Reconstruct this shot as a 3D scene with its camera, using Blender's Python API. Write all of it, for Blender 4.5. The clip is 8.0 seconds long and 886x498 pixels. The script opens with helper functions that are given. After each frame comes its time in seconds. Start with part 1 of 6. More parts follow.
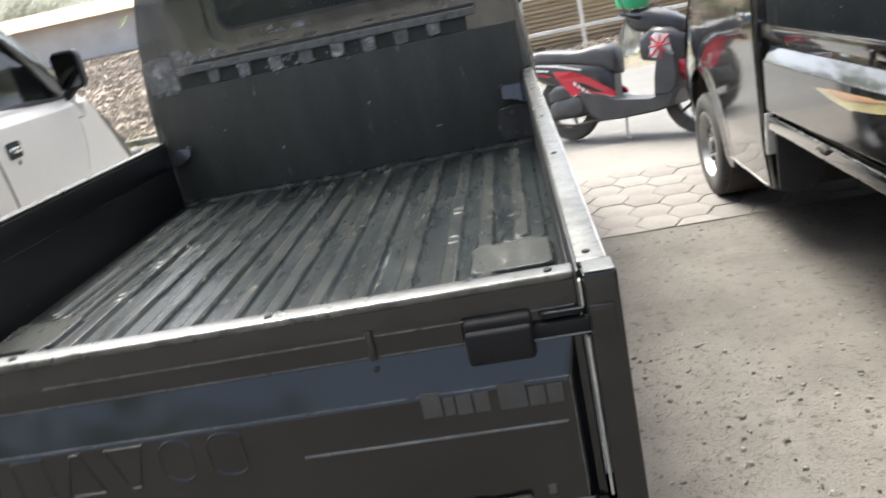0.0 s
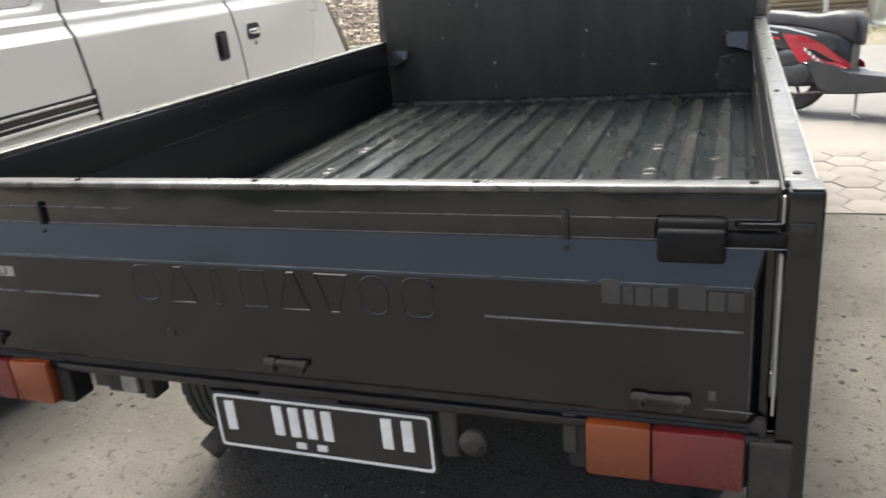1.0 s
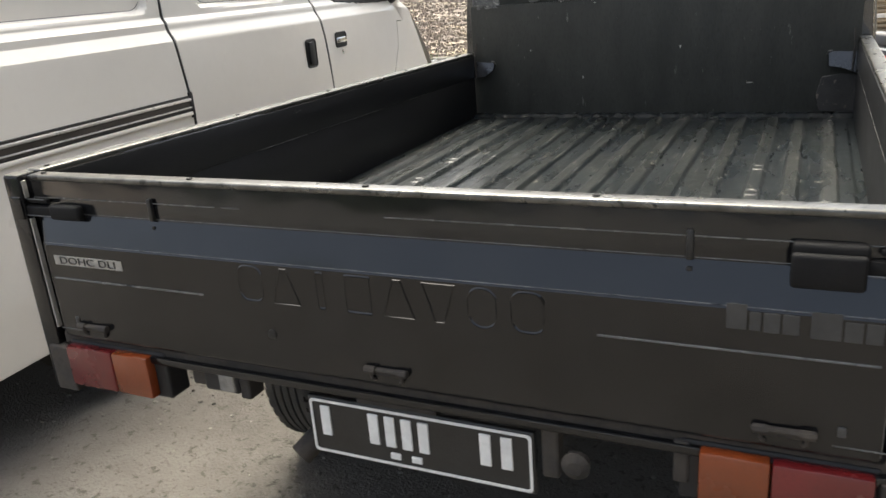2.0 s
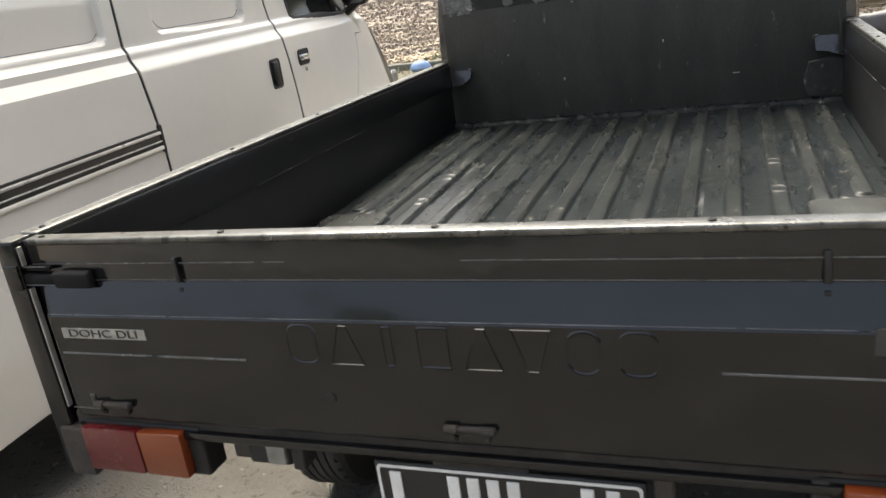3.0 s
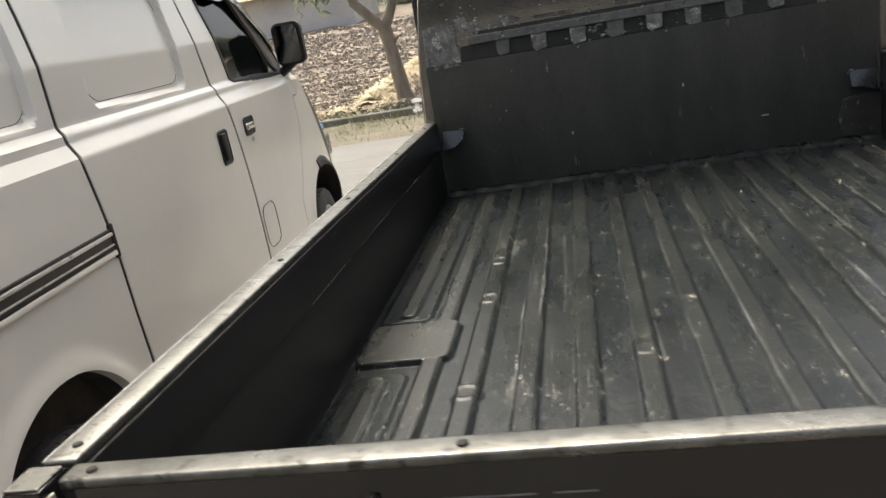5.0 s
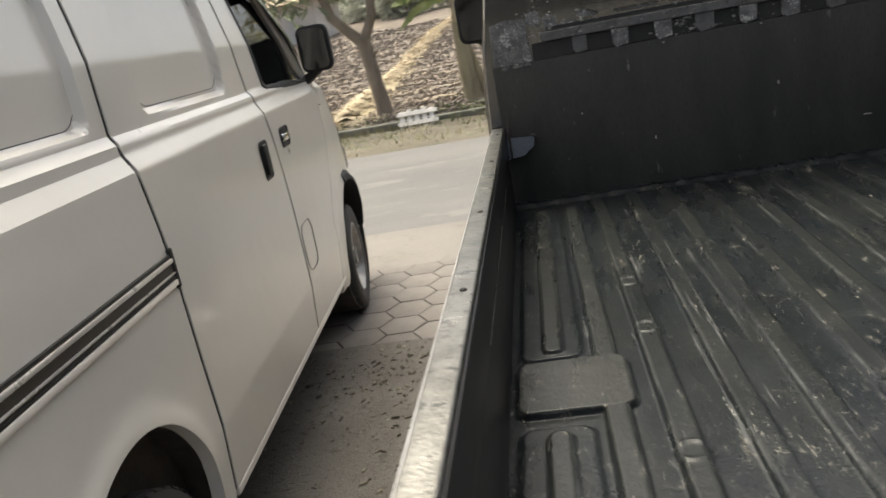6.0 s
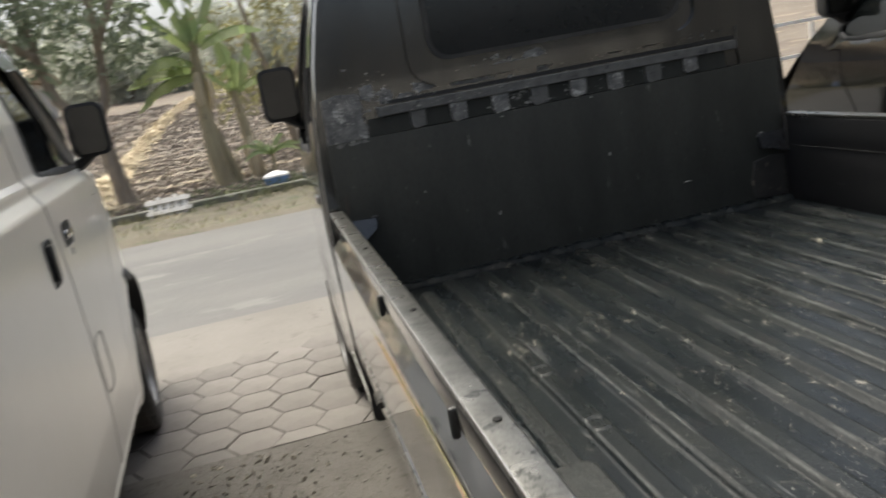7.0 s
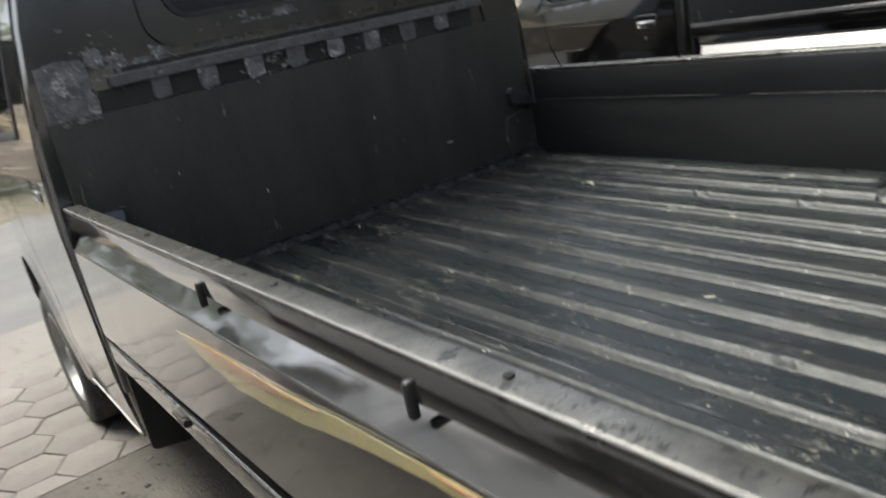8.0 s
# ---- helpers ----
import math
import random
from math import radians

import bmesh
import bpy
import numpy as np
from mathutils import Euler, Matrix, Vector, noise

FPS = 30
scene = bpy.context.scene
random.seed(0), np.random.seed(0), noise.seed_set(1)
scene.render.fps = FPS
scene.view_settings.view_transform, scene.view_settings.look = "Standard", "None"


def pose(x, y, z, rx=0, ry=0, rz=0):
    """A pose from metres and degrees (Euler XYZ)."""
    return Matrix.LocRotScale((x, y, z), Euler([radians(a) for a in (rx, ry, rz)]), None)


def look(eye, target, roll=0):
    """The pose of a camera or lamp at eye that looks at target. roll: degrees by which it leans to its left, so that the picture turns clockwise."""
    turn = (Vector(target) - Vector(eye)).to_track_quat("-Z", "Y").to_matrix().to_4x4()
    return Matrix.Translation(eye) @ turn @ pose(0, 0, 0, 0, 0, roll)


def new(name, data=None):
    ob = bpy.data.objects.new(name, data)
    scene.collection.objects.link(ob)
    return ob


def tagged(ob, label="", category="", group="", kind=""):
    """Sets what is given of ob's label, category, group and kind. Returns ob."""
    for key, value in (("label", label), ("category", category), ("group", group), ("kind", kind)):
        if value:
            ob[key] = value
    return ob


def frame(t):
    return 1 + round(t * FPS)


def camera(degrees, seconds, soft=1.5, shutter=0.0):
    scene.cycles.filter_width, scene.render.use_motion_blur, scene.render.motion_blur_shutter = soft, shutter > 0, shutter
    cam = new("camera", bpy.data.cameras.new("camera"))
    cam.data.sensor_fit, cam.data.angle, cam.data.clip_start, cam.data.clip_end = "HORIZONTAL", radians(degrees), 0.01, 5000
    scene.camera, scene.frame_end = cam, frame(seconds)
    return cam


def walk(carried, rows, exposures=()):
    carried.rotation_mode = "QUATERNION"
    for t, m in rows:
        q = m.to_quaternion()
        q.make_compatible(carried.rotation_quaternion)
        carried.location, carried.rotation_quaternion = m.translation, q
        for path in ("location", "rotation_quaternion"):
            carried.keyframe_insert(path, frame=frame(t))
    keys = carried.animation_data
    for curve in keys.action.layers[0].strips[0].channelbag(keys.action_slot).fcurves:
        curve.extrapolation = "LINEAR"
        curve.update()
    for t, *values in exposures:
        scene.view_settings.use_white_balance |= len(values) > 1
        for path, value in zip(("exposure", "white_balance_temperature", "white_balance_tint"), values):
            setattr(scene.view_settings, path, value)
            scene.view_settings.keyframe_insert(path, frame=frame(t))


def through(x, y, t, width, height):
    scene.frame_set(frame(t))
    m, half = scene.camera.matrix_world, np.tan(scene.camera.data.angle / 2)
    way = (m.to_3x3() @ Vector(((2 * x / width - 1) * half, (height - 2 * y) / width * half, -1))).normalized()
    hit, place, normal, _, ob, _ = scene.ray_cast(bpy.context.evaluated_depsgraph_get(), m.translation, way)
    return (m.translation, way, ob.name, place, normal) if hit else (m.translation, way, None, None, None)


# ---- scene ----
cam = camera(58.8, 8.0, shutter=0.4)
PATH = [
    (0, (0.754, -0.927, 1.399), (0.503, 0.958, 0.779), -12.2),
    (0.5, (0.75, -0.972, 1.384), (0.276, 0.842, 0.686), -8.9),
    (1, (0.724, -1.034, 1.342), (0.044, 0.716, 0.653), -5.6),
    (1.5, (0.716, -1.05, 1.336), (-0.092, 0.661, 0.688), -4.4),
    (1.7, (0.697, -1.046, 1.335), (-0.136, 0.653, 0.687), -4.4),
    (2.8, (0.448, -1.004, 1.366), (-0.289, 0.741, 0.724), -7.6),
    (3, (0.403, -0.977, 1.37), (-0.298, 0.78, 0.72), -8.2),
    (3.5, (0.312, -0.861, 1.398), (-0.489, 0.872, 0.804), -11.0),
    (4, (0.206, -0.719, 1.419), (-0.58, 1.035, 0.866), -11.7),
    (4.2, (0.128, -0.687, 1.411), (-0.568, 1.112, 0.882), -11.4),
    (5.3, (-0.357, -0.517, 1.406), (-0.719, 1.364, 0.829), -10.2),
    (5.5, (-0.432, -0.452, 1.406), (-0.843, 1.421, 0.837), -9.8),
    (6, (-0.659, -0.348, 1.396), (-0.951, 1.553, 0.849), -10.8),
    (6.5, (-0.878, -0.233, 1.407), (-0.843, 1.695, 0.877), -10.9),
    (7, (-0.978, -0.059, 1.414), (-0.604, 1.85, 0.948), -10.3),
    (7.5, (-1.042, 0.111, 1.397), (-0.257, 1.889, 0.926), -10.8),
    (8, (-1.159, 0.227, 1.342), (-0.108, 1.814, 0.729), -11.5),
]
walk(cam, [(t, look(eye, target, roll)) for t, eye, target, roll in PATH], exposures=[(0.0, 2.36, 6350, 3), (1.5, 2.14, 6700, 3), (4.0, 2.0, 6900, 3), (5.5, 1.63, 7050, 3), (7.0, 1.36, 6650, 2), (8.0, 1.56, 6350, 2)])

# ---- world and light ----
world = bpy.data.worlds.new("world")
scene.world = world
world.use_nodes = True
wn = world.node_tree.nodes
sky = wn.new("ShaderNodeTexSky")
sky.sky_type = "NISHITA"
sky.sun_disc = False
SUN_EL, SUN_AZ = 66.0, -35.0  # azimuth clockwise from straight ahead
sky.sun_elevation, sky.sun_rotation = radians(SUN_EL), radians(SUN_AZ)
sky.dust_density, sky.air_density, sky.ozone_density = 8.0, 0.55, 1.0
haze = wn.new("ShaderNodeHueSaturation")  # a hazy, nearly white sky
haze.inputs["Saturation"].default_value = 0.82
world.node_tree.links.new(sky.outputs[0], haze.inputs["Color"])
world.node_tree.links.new(haze.outputs[0], wn["Background"].inputs[0])
wn["Background"].inputs[1].default_value = 0.14
sun = new("sun", bpy.data.lights.new("sun", "SUN"))
sun.data.energy, sun.data.angle, sun.data.color = 0.95, radians(28.0), (1.0, 0.95, 0.88)
sa, se = radians(SUN_AZ), radians(SUN_EL)
sun.matrix_world = look((0, 0, 0), (-math.sin(sa) * math.cos(se), -math.cos(sa) * math.cos(se), -math.sin(se)))


# ---- materials ----
def surface(name, c1, c2, rough=0.6, metal=0.0, scale=6.0, fine=90.0, bump=0.1, spots=None, spot_amount=0.62,
            spot_scale=30.0, coat=0.0, rough_var=0.15, depth=0.01, stretch=(1, 1, 1), random=0.0, spec=0.5, island=0.0, dent=0.0, through=0.0, grime=0.5):
    """Two colours mixed by large and fine noise, optional spots of a third, fine relief."""
    m = bpy.data.materials.new(name)
    m.use_nodes = True
    n, l = m.node_tree.nodes, m.node_tree.links
    b = n["Principled BSDF"]
    tc = n.new("ShaderNodeTexCoord")
    mp = n.new("ShaderNodeMapping")
    mp.inputs["Scale"].default_value = stretch
    l.new(tc.outputs["Object"], mp.inputs[0])

    def tex(s, detail=6.0, rg=0.6):
        t = n.new("ShaderNodeTexNoise")
        t.inputs["Scale"].default_value, t.inputs["Detail"].default_value = s, detail
        t.inputs["Roughness"].default_value = rg
        l.new(mp.outputs[0], t.inputs["Vector"])
        return t.outputs["Fac"]

    def ramp(src, a, z):
        r = n.new("ShaderNodeMapRange")
        r.inputs[1].default_value, r.inputs[2].default_value = a, z
        l.new(src, r.inputs[0])
        return r.outputs[0]

    def mix(fac, a, z):
        x = n.new("ShaderNodeMix")
        x.data_type = "RGBA"
        for sock, v in ((x.inputs[0], fac), (x.inputs[6], a), (x.inputs[7], z)):
            if isinstance(v, bpy.types.NodeSocket):
                l.new(v, sock)
            else:
                sock.default_value = v if isinstance(v, float) else (*v, 1)
        return x.outputs[2]

    big, small = tex(scale), tex(fine, 3.0)
    col = mix(ramp(big, 0.35, 0.65), c1, c2)
    dark = tuple(v * 0.7 for v in c1)
    half = n.new("ShaderNodeMath")
    half.operation = "MULTIPLY"
    half.inputs[1].default_value = grime
    l.new(ramp(small, 0.5, 0.75), half.inputs[0])
    col = mix(half.outputs[0], col, dark)
    if spots:
        for k, sc in enumerate((spot_scale, spot_scale * 3.3)):
            col = mix(ramp(tex(sc, 4.0, 0.7), spot_amount + 0.03 * k, spot_amount + 0.05 + 0.03 * k), col, spots)
    if random or island:
        oi = n.new("ShaderNodeObjectInfo" if random else "ShaderNodeNewGeometry")
        hs = n.new("ShaderNodeHueSaturation")
        r = n.new("ShaderNodeMapRange")
        r.inputs[3].default_value, r.inputs[4].default_value = 1 - random - island, 1 + random + island
        l.new(oi.outputs["Random" if random else "Random Per Island"], r.inputs[0])
        l.new(r.outputs[0], hs.inputs["Value"])
        l.new(col, hs.inputs["Color"])
        col = hs.outputs[0]
    l.new(col, b.inputs["Base Color"])
    rr = n.new("ShaderNodeMapRange")
    rr.inputs[3].default_value, rr.inputs[4].default_value = max(0.02, rough - rough_var), min(1.0, rough + rough_var)
    l.new(big, rr.inputs[0])
    l.new(rr.outputs[0], b.inputs["Roughness"])
    b.inputs["Metallic"].default_value = metal
    b.inputs["Coat Weight"].default_value = coat
    b.inputs["Coat Roughness"].default_value = 0.05 if coat >= 0.6 or coat < 0.5 else 0.10
    b.inputs["Coat IOR"].default_value = 1.6 if coat >= 1 else 1.5
    b.inputs["Specular IOR Level"].default_value = spec
    if bump:
        bp = n.new("ShaderNodeBump")
        bp.inputs["Strength"].default_value, bp.inputs["Distance"].default_value = bump, depth
        l.new(small, bp.inputs["Height"])
        l.new(bp.outputs[0], b.inputs["Normal"])
        if dent:
            b2 = n.new("ShaderNodeBump")
            b2.inputs["Strength"].default_value, b2.inputs["Distance"].default_value = 1.0, dent
            l.new(tex(5.0, 2.0, 0.4), b2.inputs["Height"])
            l.new(b2.outputs[0], bp.inputs["Normal"])
    if through:
        tr, ms = n.new("ShaderNodeBsdfTranslucent"), n.new("ShaderNodeMixShader")
        l.new(col, tr.inputs["Color"])
        ms.inputs[0].default_value = through
        l.new(b.outputs[0], ms.inputs[1])
        l.new(tr.outputs[0], ms.inputs[2])
        l.new(ms.outputs[0], n["Material Output"].inputs["Surface"])
    return m


def glass(name, tint, rough=0.03, alpha=1.0):
    m = bpy.data.materials.new(name)
    m.use_nodes = True
    b = m.node_tree.nodes["Principled BSDF"]
    b.inputs["Base Color"].default_value = (*tint, 1)
    b.inputs["Roughness"].default_value = rough
    b.inputs["Transmission Weight"].default_value = alpha
    b.inputs["IOR"].default_value = 1.45
    return m


def worn_floor(name):
    """Black floor paint: bluish base, grey wear on the raised ribs, long scratches, pale flakes and a little rust."""
    m = bpy.data.materials.new(name)
    m.use_nodes = True
    n, l = m.node_tree.nodes, m.node_tree.links
    b = n["Principled BSDF"]
    tc = n.new("ShaderNodeTexCoord")

    def tex(scale, stretch=(1, 1, 1), detail=6.0, rg=0.62, off=0.0):
        mp = n.new("ShaderNodeMapping")
        mp.inputs["Scale"].default_value = stretch
        mp.inputs["Location"].default_value = (off, off * 0.7, off * 0.3)
        l.new(tc.outputs["Object"], mp.inputs[0])
        t = n.new("ShaderNodeTexNoise")
        t.inputs["Scale"].default_value, t.inputs["Detail"].default_value, t.inputs["Roughness"].default_value = scale, detail, rg
        l.new(mp.outputs[0], t.inputs["Vector"])
        return t.outputs["Fac"]

    def band(src, a, z, lo=0.0, hi=1.0):
        r = n.new("ShaderNodeMapRange")
        for k, v in zip((1, 2, 3, 4), (a, z, lo, hi)):
            r.inputs[k].default_value = v
        l.new(src, r.inputs[0])
        return r.outputs[0]

    def times(a, c):
        x = n.new("ShaderNodeMath")
        x.operation = "MULTIPLY"
        l.new(a, x.inputs[0])
        if isinstance(c, float):
            x.inputs[1].default_value = c
        else:
            l.new(c, x.inputs[1])
        return x.outputs[0]

    def over(fac, a, c):
        x = n.new("ShaderNodeMix")
        x.data_type = "RGBA"
        l.new(fac, x.inputs[0])
        if isinstance(a, tuple):
            x.inputs[6].default_value = (*a, 1)
        else:
            l.new(a, x.inputs[6])
        x.inputs[7].default_value = (*c, 1)
        return x.outputs[2]

    rib = n.new("ShaderNodeAttribute")
    rib.attribute_name = "rib_height"
    top = band(rib.outputs["Fac"], 0.55, 0.90)
    blotch = tex(9.0, (1.5, 0.4, 1))
    fine = tex(150, detail=3.0)
    col = over(band(blotch, 0.40, 0.62), (0.0066, 0.0086, 0.0104), (0.0112, 0.0140, 0.0156))
    col = over(times(band(tex(8, (1.8, 0.3, 1), off=4.0), 0.42, 0.66), 0.6), col, (0.0125, 0.0142, 0.0130))
    col = over(times(top, band(tex(14, (1, 0.35, 1), 8.0, 0.72, off=9.0), 0.38, 0.62, 0.1, 0.95)), col, (0.0165, 0.0182, 0.0176))
    col = over(times(band(rib.outputs["Fac"], 1.0, 1.4), band(tex(11, (1, 0.5, 1), 8.0, 0.7, off=80.0), 0.36, 0.60, 0.45, 1.0)), col, (0.037, 0.0385, 0.0365))
    # Broken pale lines along the rib shoulders.
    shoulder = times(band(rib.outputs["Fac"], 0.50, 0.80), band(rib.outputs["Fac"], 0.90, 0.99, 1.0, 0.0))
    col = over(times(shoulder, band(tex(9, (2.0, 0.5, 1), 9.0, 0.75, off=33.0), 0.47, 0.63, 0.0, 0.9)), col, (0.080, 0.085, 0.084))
    col = over(times(band(tex(60, (1, 0.035, 1), 4.0, off=2.0), 0.62, 0.70), band(tex(2.5, off=7.0), 0.45, 0.60)), col, (0.088, 0.090, 0.090))
    col = over(times(band(tex(9, (1, 0.6, 1), off=12.0), 0.59, 0.72), 0.30), col, (0.030, 0.026, 0.025))
    flake = times(band(tex(26, (1.2, 0.6, 1), 11.0, 0.86, 3.0), 0.580, 0.612), band(tex(4.5, off=15.0), 0.50, 0.58))
    col = over(flake, col, (0.24, 0.225, 0.19))
    col = over(band(tex(22, (1.4, 0.4, 1), 5.0, 0.7, 21.0), 0.71, 0.74), col, (0.26, 0.24, 0.20))
    col = over(times(band(tex(60, (1.8, 0.3, 1), 9.0, 0.84, 51.0), 0.603, 0.632), band(tex(3.0, off=55.0), 0.42, 0.55)), col, (0.30, 0.285, 0.25))
    col = over(times(band(tex(3.2, (1.3, 0.6, 1), 5.0, 0.7, 60.0), 0.58, 0.74), 0.22), col, (0.032, 0.033, 0.030))
    col = over(band(tex(130, (1.4, 0.6, 1), 3.0, 0.6, 70.0), 0.695, 0.725, 0.0, 0.8), col, (0.17, 0.168, 0.155))
    l.new(col, b.inputs["Base Color"])
    l.new(band(tex(9, (1.6, 0.35, 1), off=40.0), 0.35, 0.68, 0.23, 0.36), b.inputs["Roughness"])
    b.inputs["Specular IOR Level"].default_value = 0.20
    bp = n.new("ShaderNodeBump")
    bp.inputs["Strength"].default_value, bp.inputs["Distance"].default_value = 0.22, 0.003
    l.new(fine, bp.inputs["Height"])
    bp2 = n.new("ShaderNodeBump")
    bp2.inputs["Strength"].default_value, bp2.inputs["Distance"].default_value = 0.35, 0.006
    l.new(tex(18, off=31.0), bp2.inputs["Height"])
    l.new(bp.outputs[0], bp2.inputs["Normal"])
    l.new(bp2.outputs[0], b.inputs["Normal"])
    return m


bed_floor_mat = worn_floor("worn_floor_paint")
black_paint = surface("black_paint", (0.034, 0.034, 0.034), (0.026, 0.026, 0.027), 0.07, 0.9, 3, 260, 0.01, (0.05, 0.05, 0.048), 0.80, 40, coat=1.0, rough_var=0.04, depth=0.002, dent=0.002)
gate_paint = surface("gate_paint", (0.0048, 0.0050, 0.0058), (0.0098, 0.0102, 0.0110), 0.12, 0, 6, 260, 0.03, (0.085, 0.082, 0.077), 0.725, 55, coat=0.0, rough_var=0.10, depth=0.002, spec=0.52, dent=0.009)
bed_wall = surface("bed_wall_paint", (0.0098, 0.0101, 0.0112), (0.0165, 0.0168, 0.0180), 0.36, 0, 5, 180, 0.12, (0.12, 0.117, 0.11), 0.705, 26, depth=0.003, spec=0.33, stretch=(1, 0.22, 1))
rim_steel = surface("worn_rail_paint", (0.175, 0.171, 0.157), (0.070, 0.070, 0.064), 0.30, 0.75, 16, 140, 0.25, (0.040, 0.041, 0.037), 0.585, 30, depth=0.003, spec=0.5, rough_var=0.13)
head_paint = surface("headboard_paint", (0.0325, 0.0330, 0.0285), (0.0490, 0.0492, 0.0425), 0.5, 0, 7, 130, 0.4, (0.13, 0.126, 0.112), 0.66, 24, depth=0.004, stretch=(1, 1, 0.3), spec=0.2, dent=0.008)
cab_paint = surface("cab_rear_paint", (0.125, 0.124, 0.119), (0.065, 0.064, 0.062), 0.2, 0.9, 5, 220, 0.05, (0.30, 0.292, 0.272), 0.69, 22, coat=1.0, rough_var=0.14, depth=0.003, stretch=(1, 1, 0.3), dent=0.012)
scuffed = surface("scuffed_ledge_paint", (0.125, 0.122, 0.114), (0.075, 0.073, 0.068), 0.42, 0, 26, 130, 0.3, (0.030, 0.030, 0.029), 0.60, 34, depth=0.004)
flake_mat = surface("curled_paint_flake", (0.26, 0.25, 0.225), (0.10, 0.097, 0.09), 0.5, 0, 40, 160, 0.3, depth=0.003, island=0.5)
peeled = surface("peeled_decal", (0.060, 0.059, 0.056), (0.23, 0.222, 0.207), 0.42, 0, 24, 110, 0.4, (0.46, 0.445, 0.405), 0.58, 30, depth=0.005)
white_paint = surface("white_paint", (0.775, 0.745, 0.685), (0.725, 0.695, 0.635), 0.28, 0, 1.2, 30, 0.02, coat=0.55, rough_var=0.02, depth=0.002, dent=0.004, grime=0.06)
black_plastic = surface("black_plastic", (0.0125, 0.0125, 0.013), (0.024, 0.0235, 0.023), 0.55, 0, 12, 220, 0.15, depth=0.002, spec=0.35)
rubber = surface("rubber", (0.026, 0.026, 0.025), (0.062, 0.058, 0.052), 0.8, 0, 9, 160, 0.35, depth=0.004)
side_paint = surface("dusty_gloss_black", (0.19, 0.187, 0.183), (0.15, 0.148, 0.145), 0.10, 0.9, 3, 260, 0.01, (0.10, 0.098, 0.092), 0.74, 40, coat=1.0, rough_var=0.06, depth=0.002, dent=0.006)
# Darker copy of the wheel steel, with the recess shade in its colour.
shaded_dish_steel = surface("shaded_dish_steel", (0.19, 0.187, 0.18), (0.11, 0.106, 0.10), 0.45, 0.5, 12, 120, 0.1, depth=0.002)
wheel_steel = surface("wheel_steel", (0.42, 0.42, 0.415), (0.27, 0.26, 0.25), 0.38, 0.75, 12, 120, 0.1, depth=0.002)
seam_dark = surface("dark_seam_gap", (0.010, 0.010, 0.010), (0.016, 0.015, 0.014), 0.7, 0, 12, 120, 0.1)
track_brown = surface("dark_brown_track", (0.030, 0.025, 0.020), (0.050, 0.042, 0.034), 0.55, 0, 14, 120, 0.2, depth=0.003)
chassis = surface("chassis_dirt", (0.020, 0.019, 0.018), (0.06, 0.05, 0.04), 0.85, 0, 8, 70, 0.4, depth=0.006)
bracket_grey = surface("glossy_bracket", (0.016, 0.0165, 0.018), (0.028, 0.0285, 0.030), 0.14, 0, 18, 120, 0.1, depth=0.003, spec=0.7)
rusty_paint = surface("rusty_black_paint", (0.022, 0.021, 0.020), (0.040, 0.037, 0.033), 0.45, 0, 14, 130, 0.3, (0.16, 0.135, 0.105), 0.62, 26, depth=0.004)
matt_black = surface("matt_black", (0.0075, 0.0075, 0.0078), (0.0125, 0.0122, 0.012), 0.7, 0, 12, 160, 0.2, depth=0.003, spec=0.2)
# Whitish base puts the track rails' highlight into the colour.
rail_bright = surface("bright_rail", (0.72, 0.70, 0.66), (0.55, 0.53, 0.50), 0.3, 0.35, 10, 100, 0.05)
chrome = surface("chrome", (0.75, 0.75, 0.75), (0.6, 0.6, 0.6), 0.12, 1.0, 10, 100, 0.02)
mirror_glass = surface("mirror_glass", (0.085, 0.088, 0.092), (0.07, 0.073, 0.077), 0.05, 1.0, 10, 100, 0.0, rough_var=0.02)
# Deep tint puts the darkness of the unlit interiors into the glass.
window_glass = glass("dark_window_glass", (0.03, 0.034, 0.034), 0.02, 0.75)
dark_glass = surface("dark_cab_glass", (0.02, 0.022, 0.022), (0.03, 0.03, 0.03), 0.05, 0, 3, 50, 0.0, coat=0.5, rough_var=0.03)
lamp_red = surface("red_lens", (0.135, 0.010, 0.012), (0.095, 0.008, 0.009), 0.25, 0, 5, 190, 0.15, coat=0.4, depth=0.002)
lamp_amber = surface("amber_lens", (0.20, 0.040, 0.0095), (0.145, 0.031, 0.008), 0.25, 0, 5, 190, 0.15, coat=0.4, depth=0.002)
clear_lens = surface("clear_lens", (0.30, 0.30, 0.29), (0.16, 0.16, 0.155), 0.2, 0.5, 14, 80, 0.3)
plate_black = surface("plate_black", (0.010, 0.010, 0.010), (0.018, 0.018, 0.018), 0.4, 0, 10, 150, 0.05)
plate_white = surface("plate_white", (0.75, 0.75, 0.73), (0.60, 0.60, 0.58), 0.5, 0, 20, 150, 0.05)
decal_grey = surface("decal_grey", (0.050, 0.050, 0.049), (0.034, 0.034, 0.033), 0.5, 0, 30, 150, 0.05)
# Pale metal for bare wear and for highlights painted along edges.
worn_edge = surface("worn_glint_metal", (0.17, 0.17, 0.165), (0.06, 0.06, 0.06), 0.28, 0.4, 8, 120, 0.1, (0.02, 0.02, 0.02), 0.62, 12)
decal_silver = surface("decal_silver", (0.42, 0.40, 0.36), (0.28, 0.27, 0.24), 0.45, 0.2, 40, 150, 0.05)
decal_yellow = surface("decal_yellow", (0.33, 0.28, 0.125), (0.28, 0.25, 0.14), 0.15, 0, 10, 150, 0.03, coat=1.0)
decal_orange = surface("decal_orange", (0.36, 0.18, 0.095), (0.34, 0.215, 0.12), 0.15, 0, 10, 150, 0.03, coat=1.0)
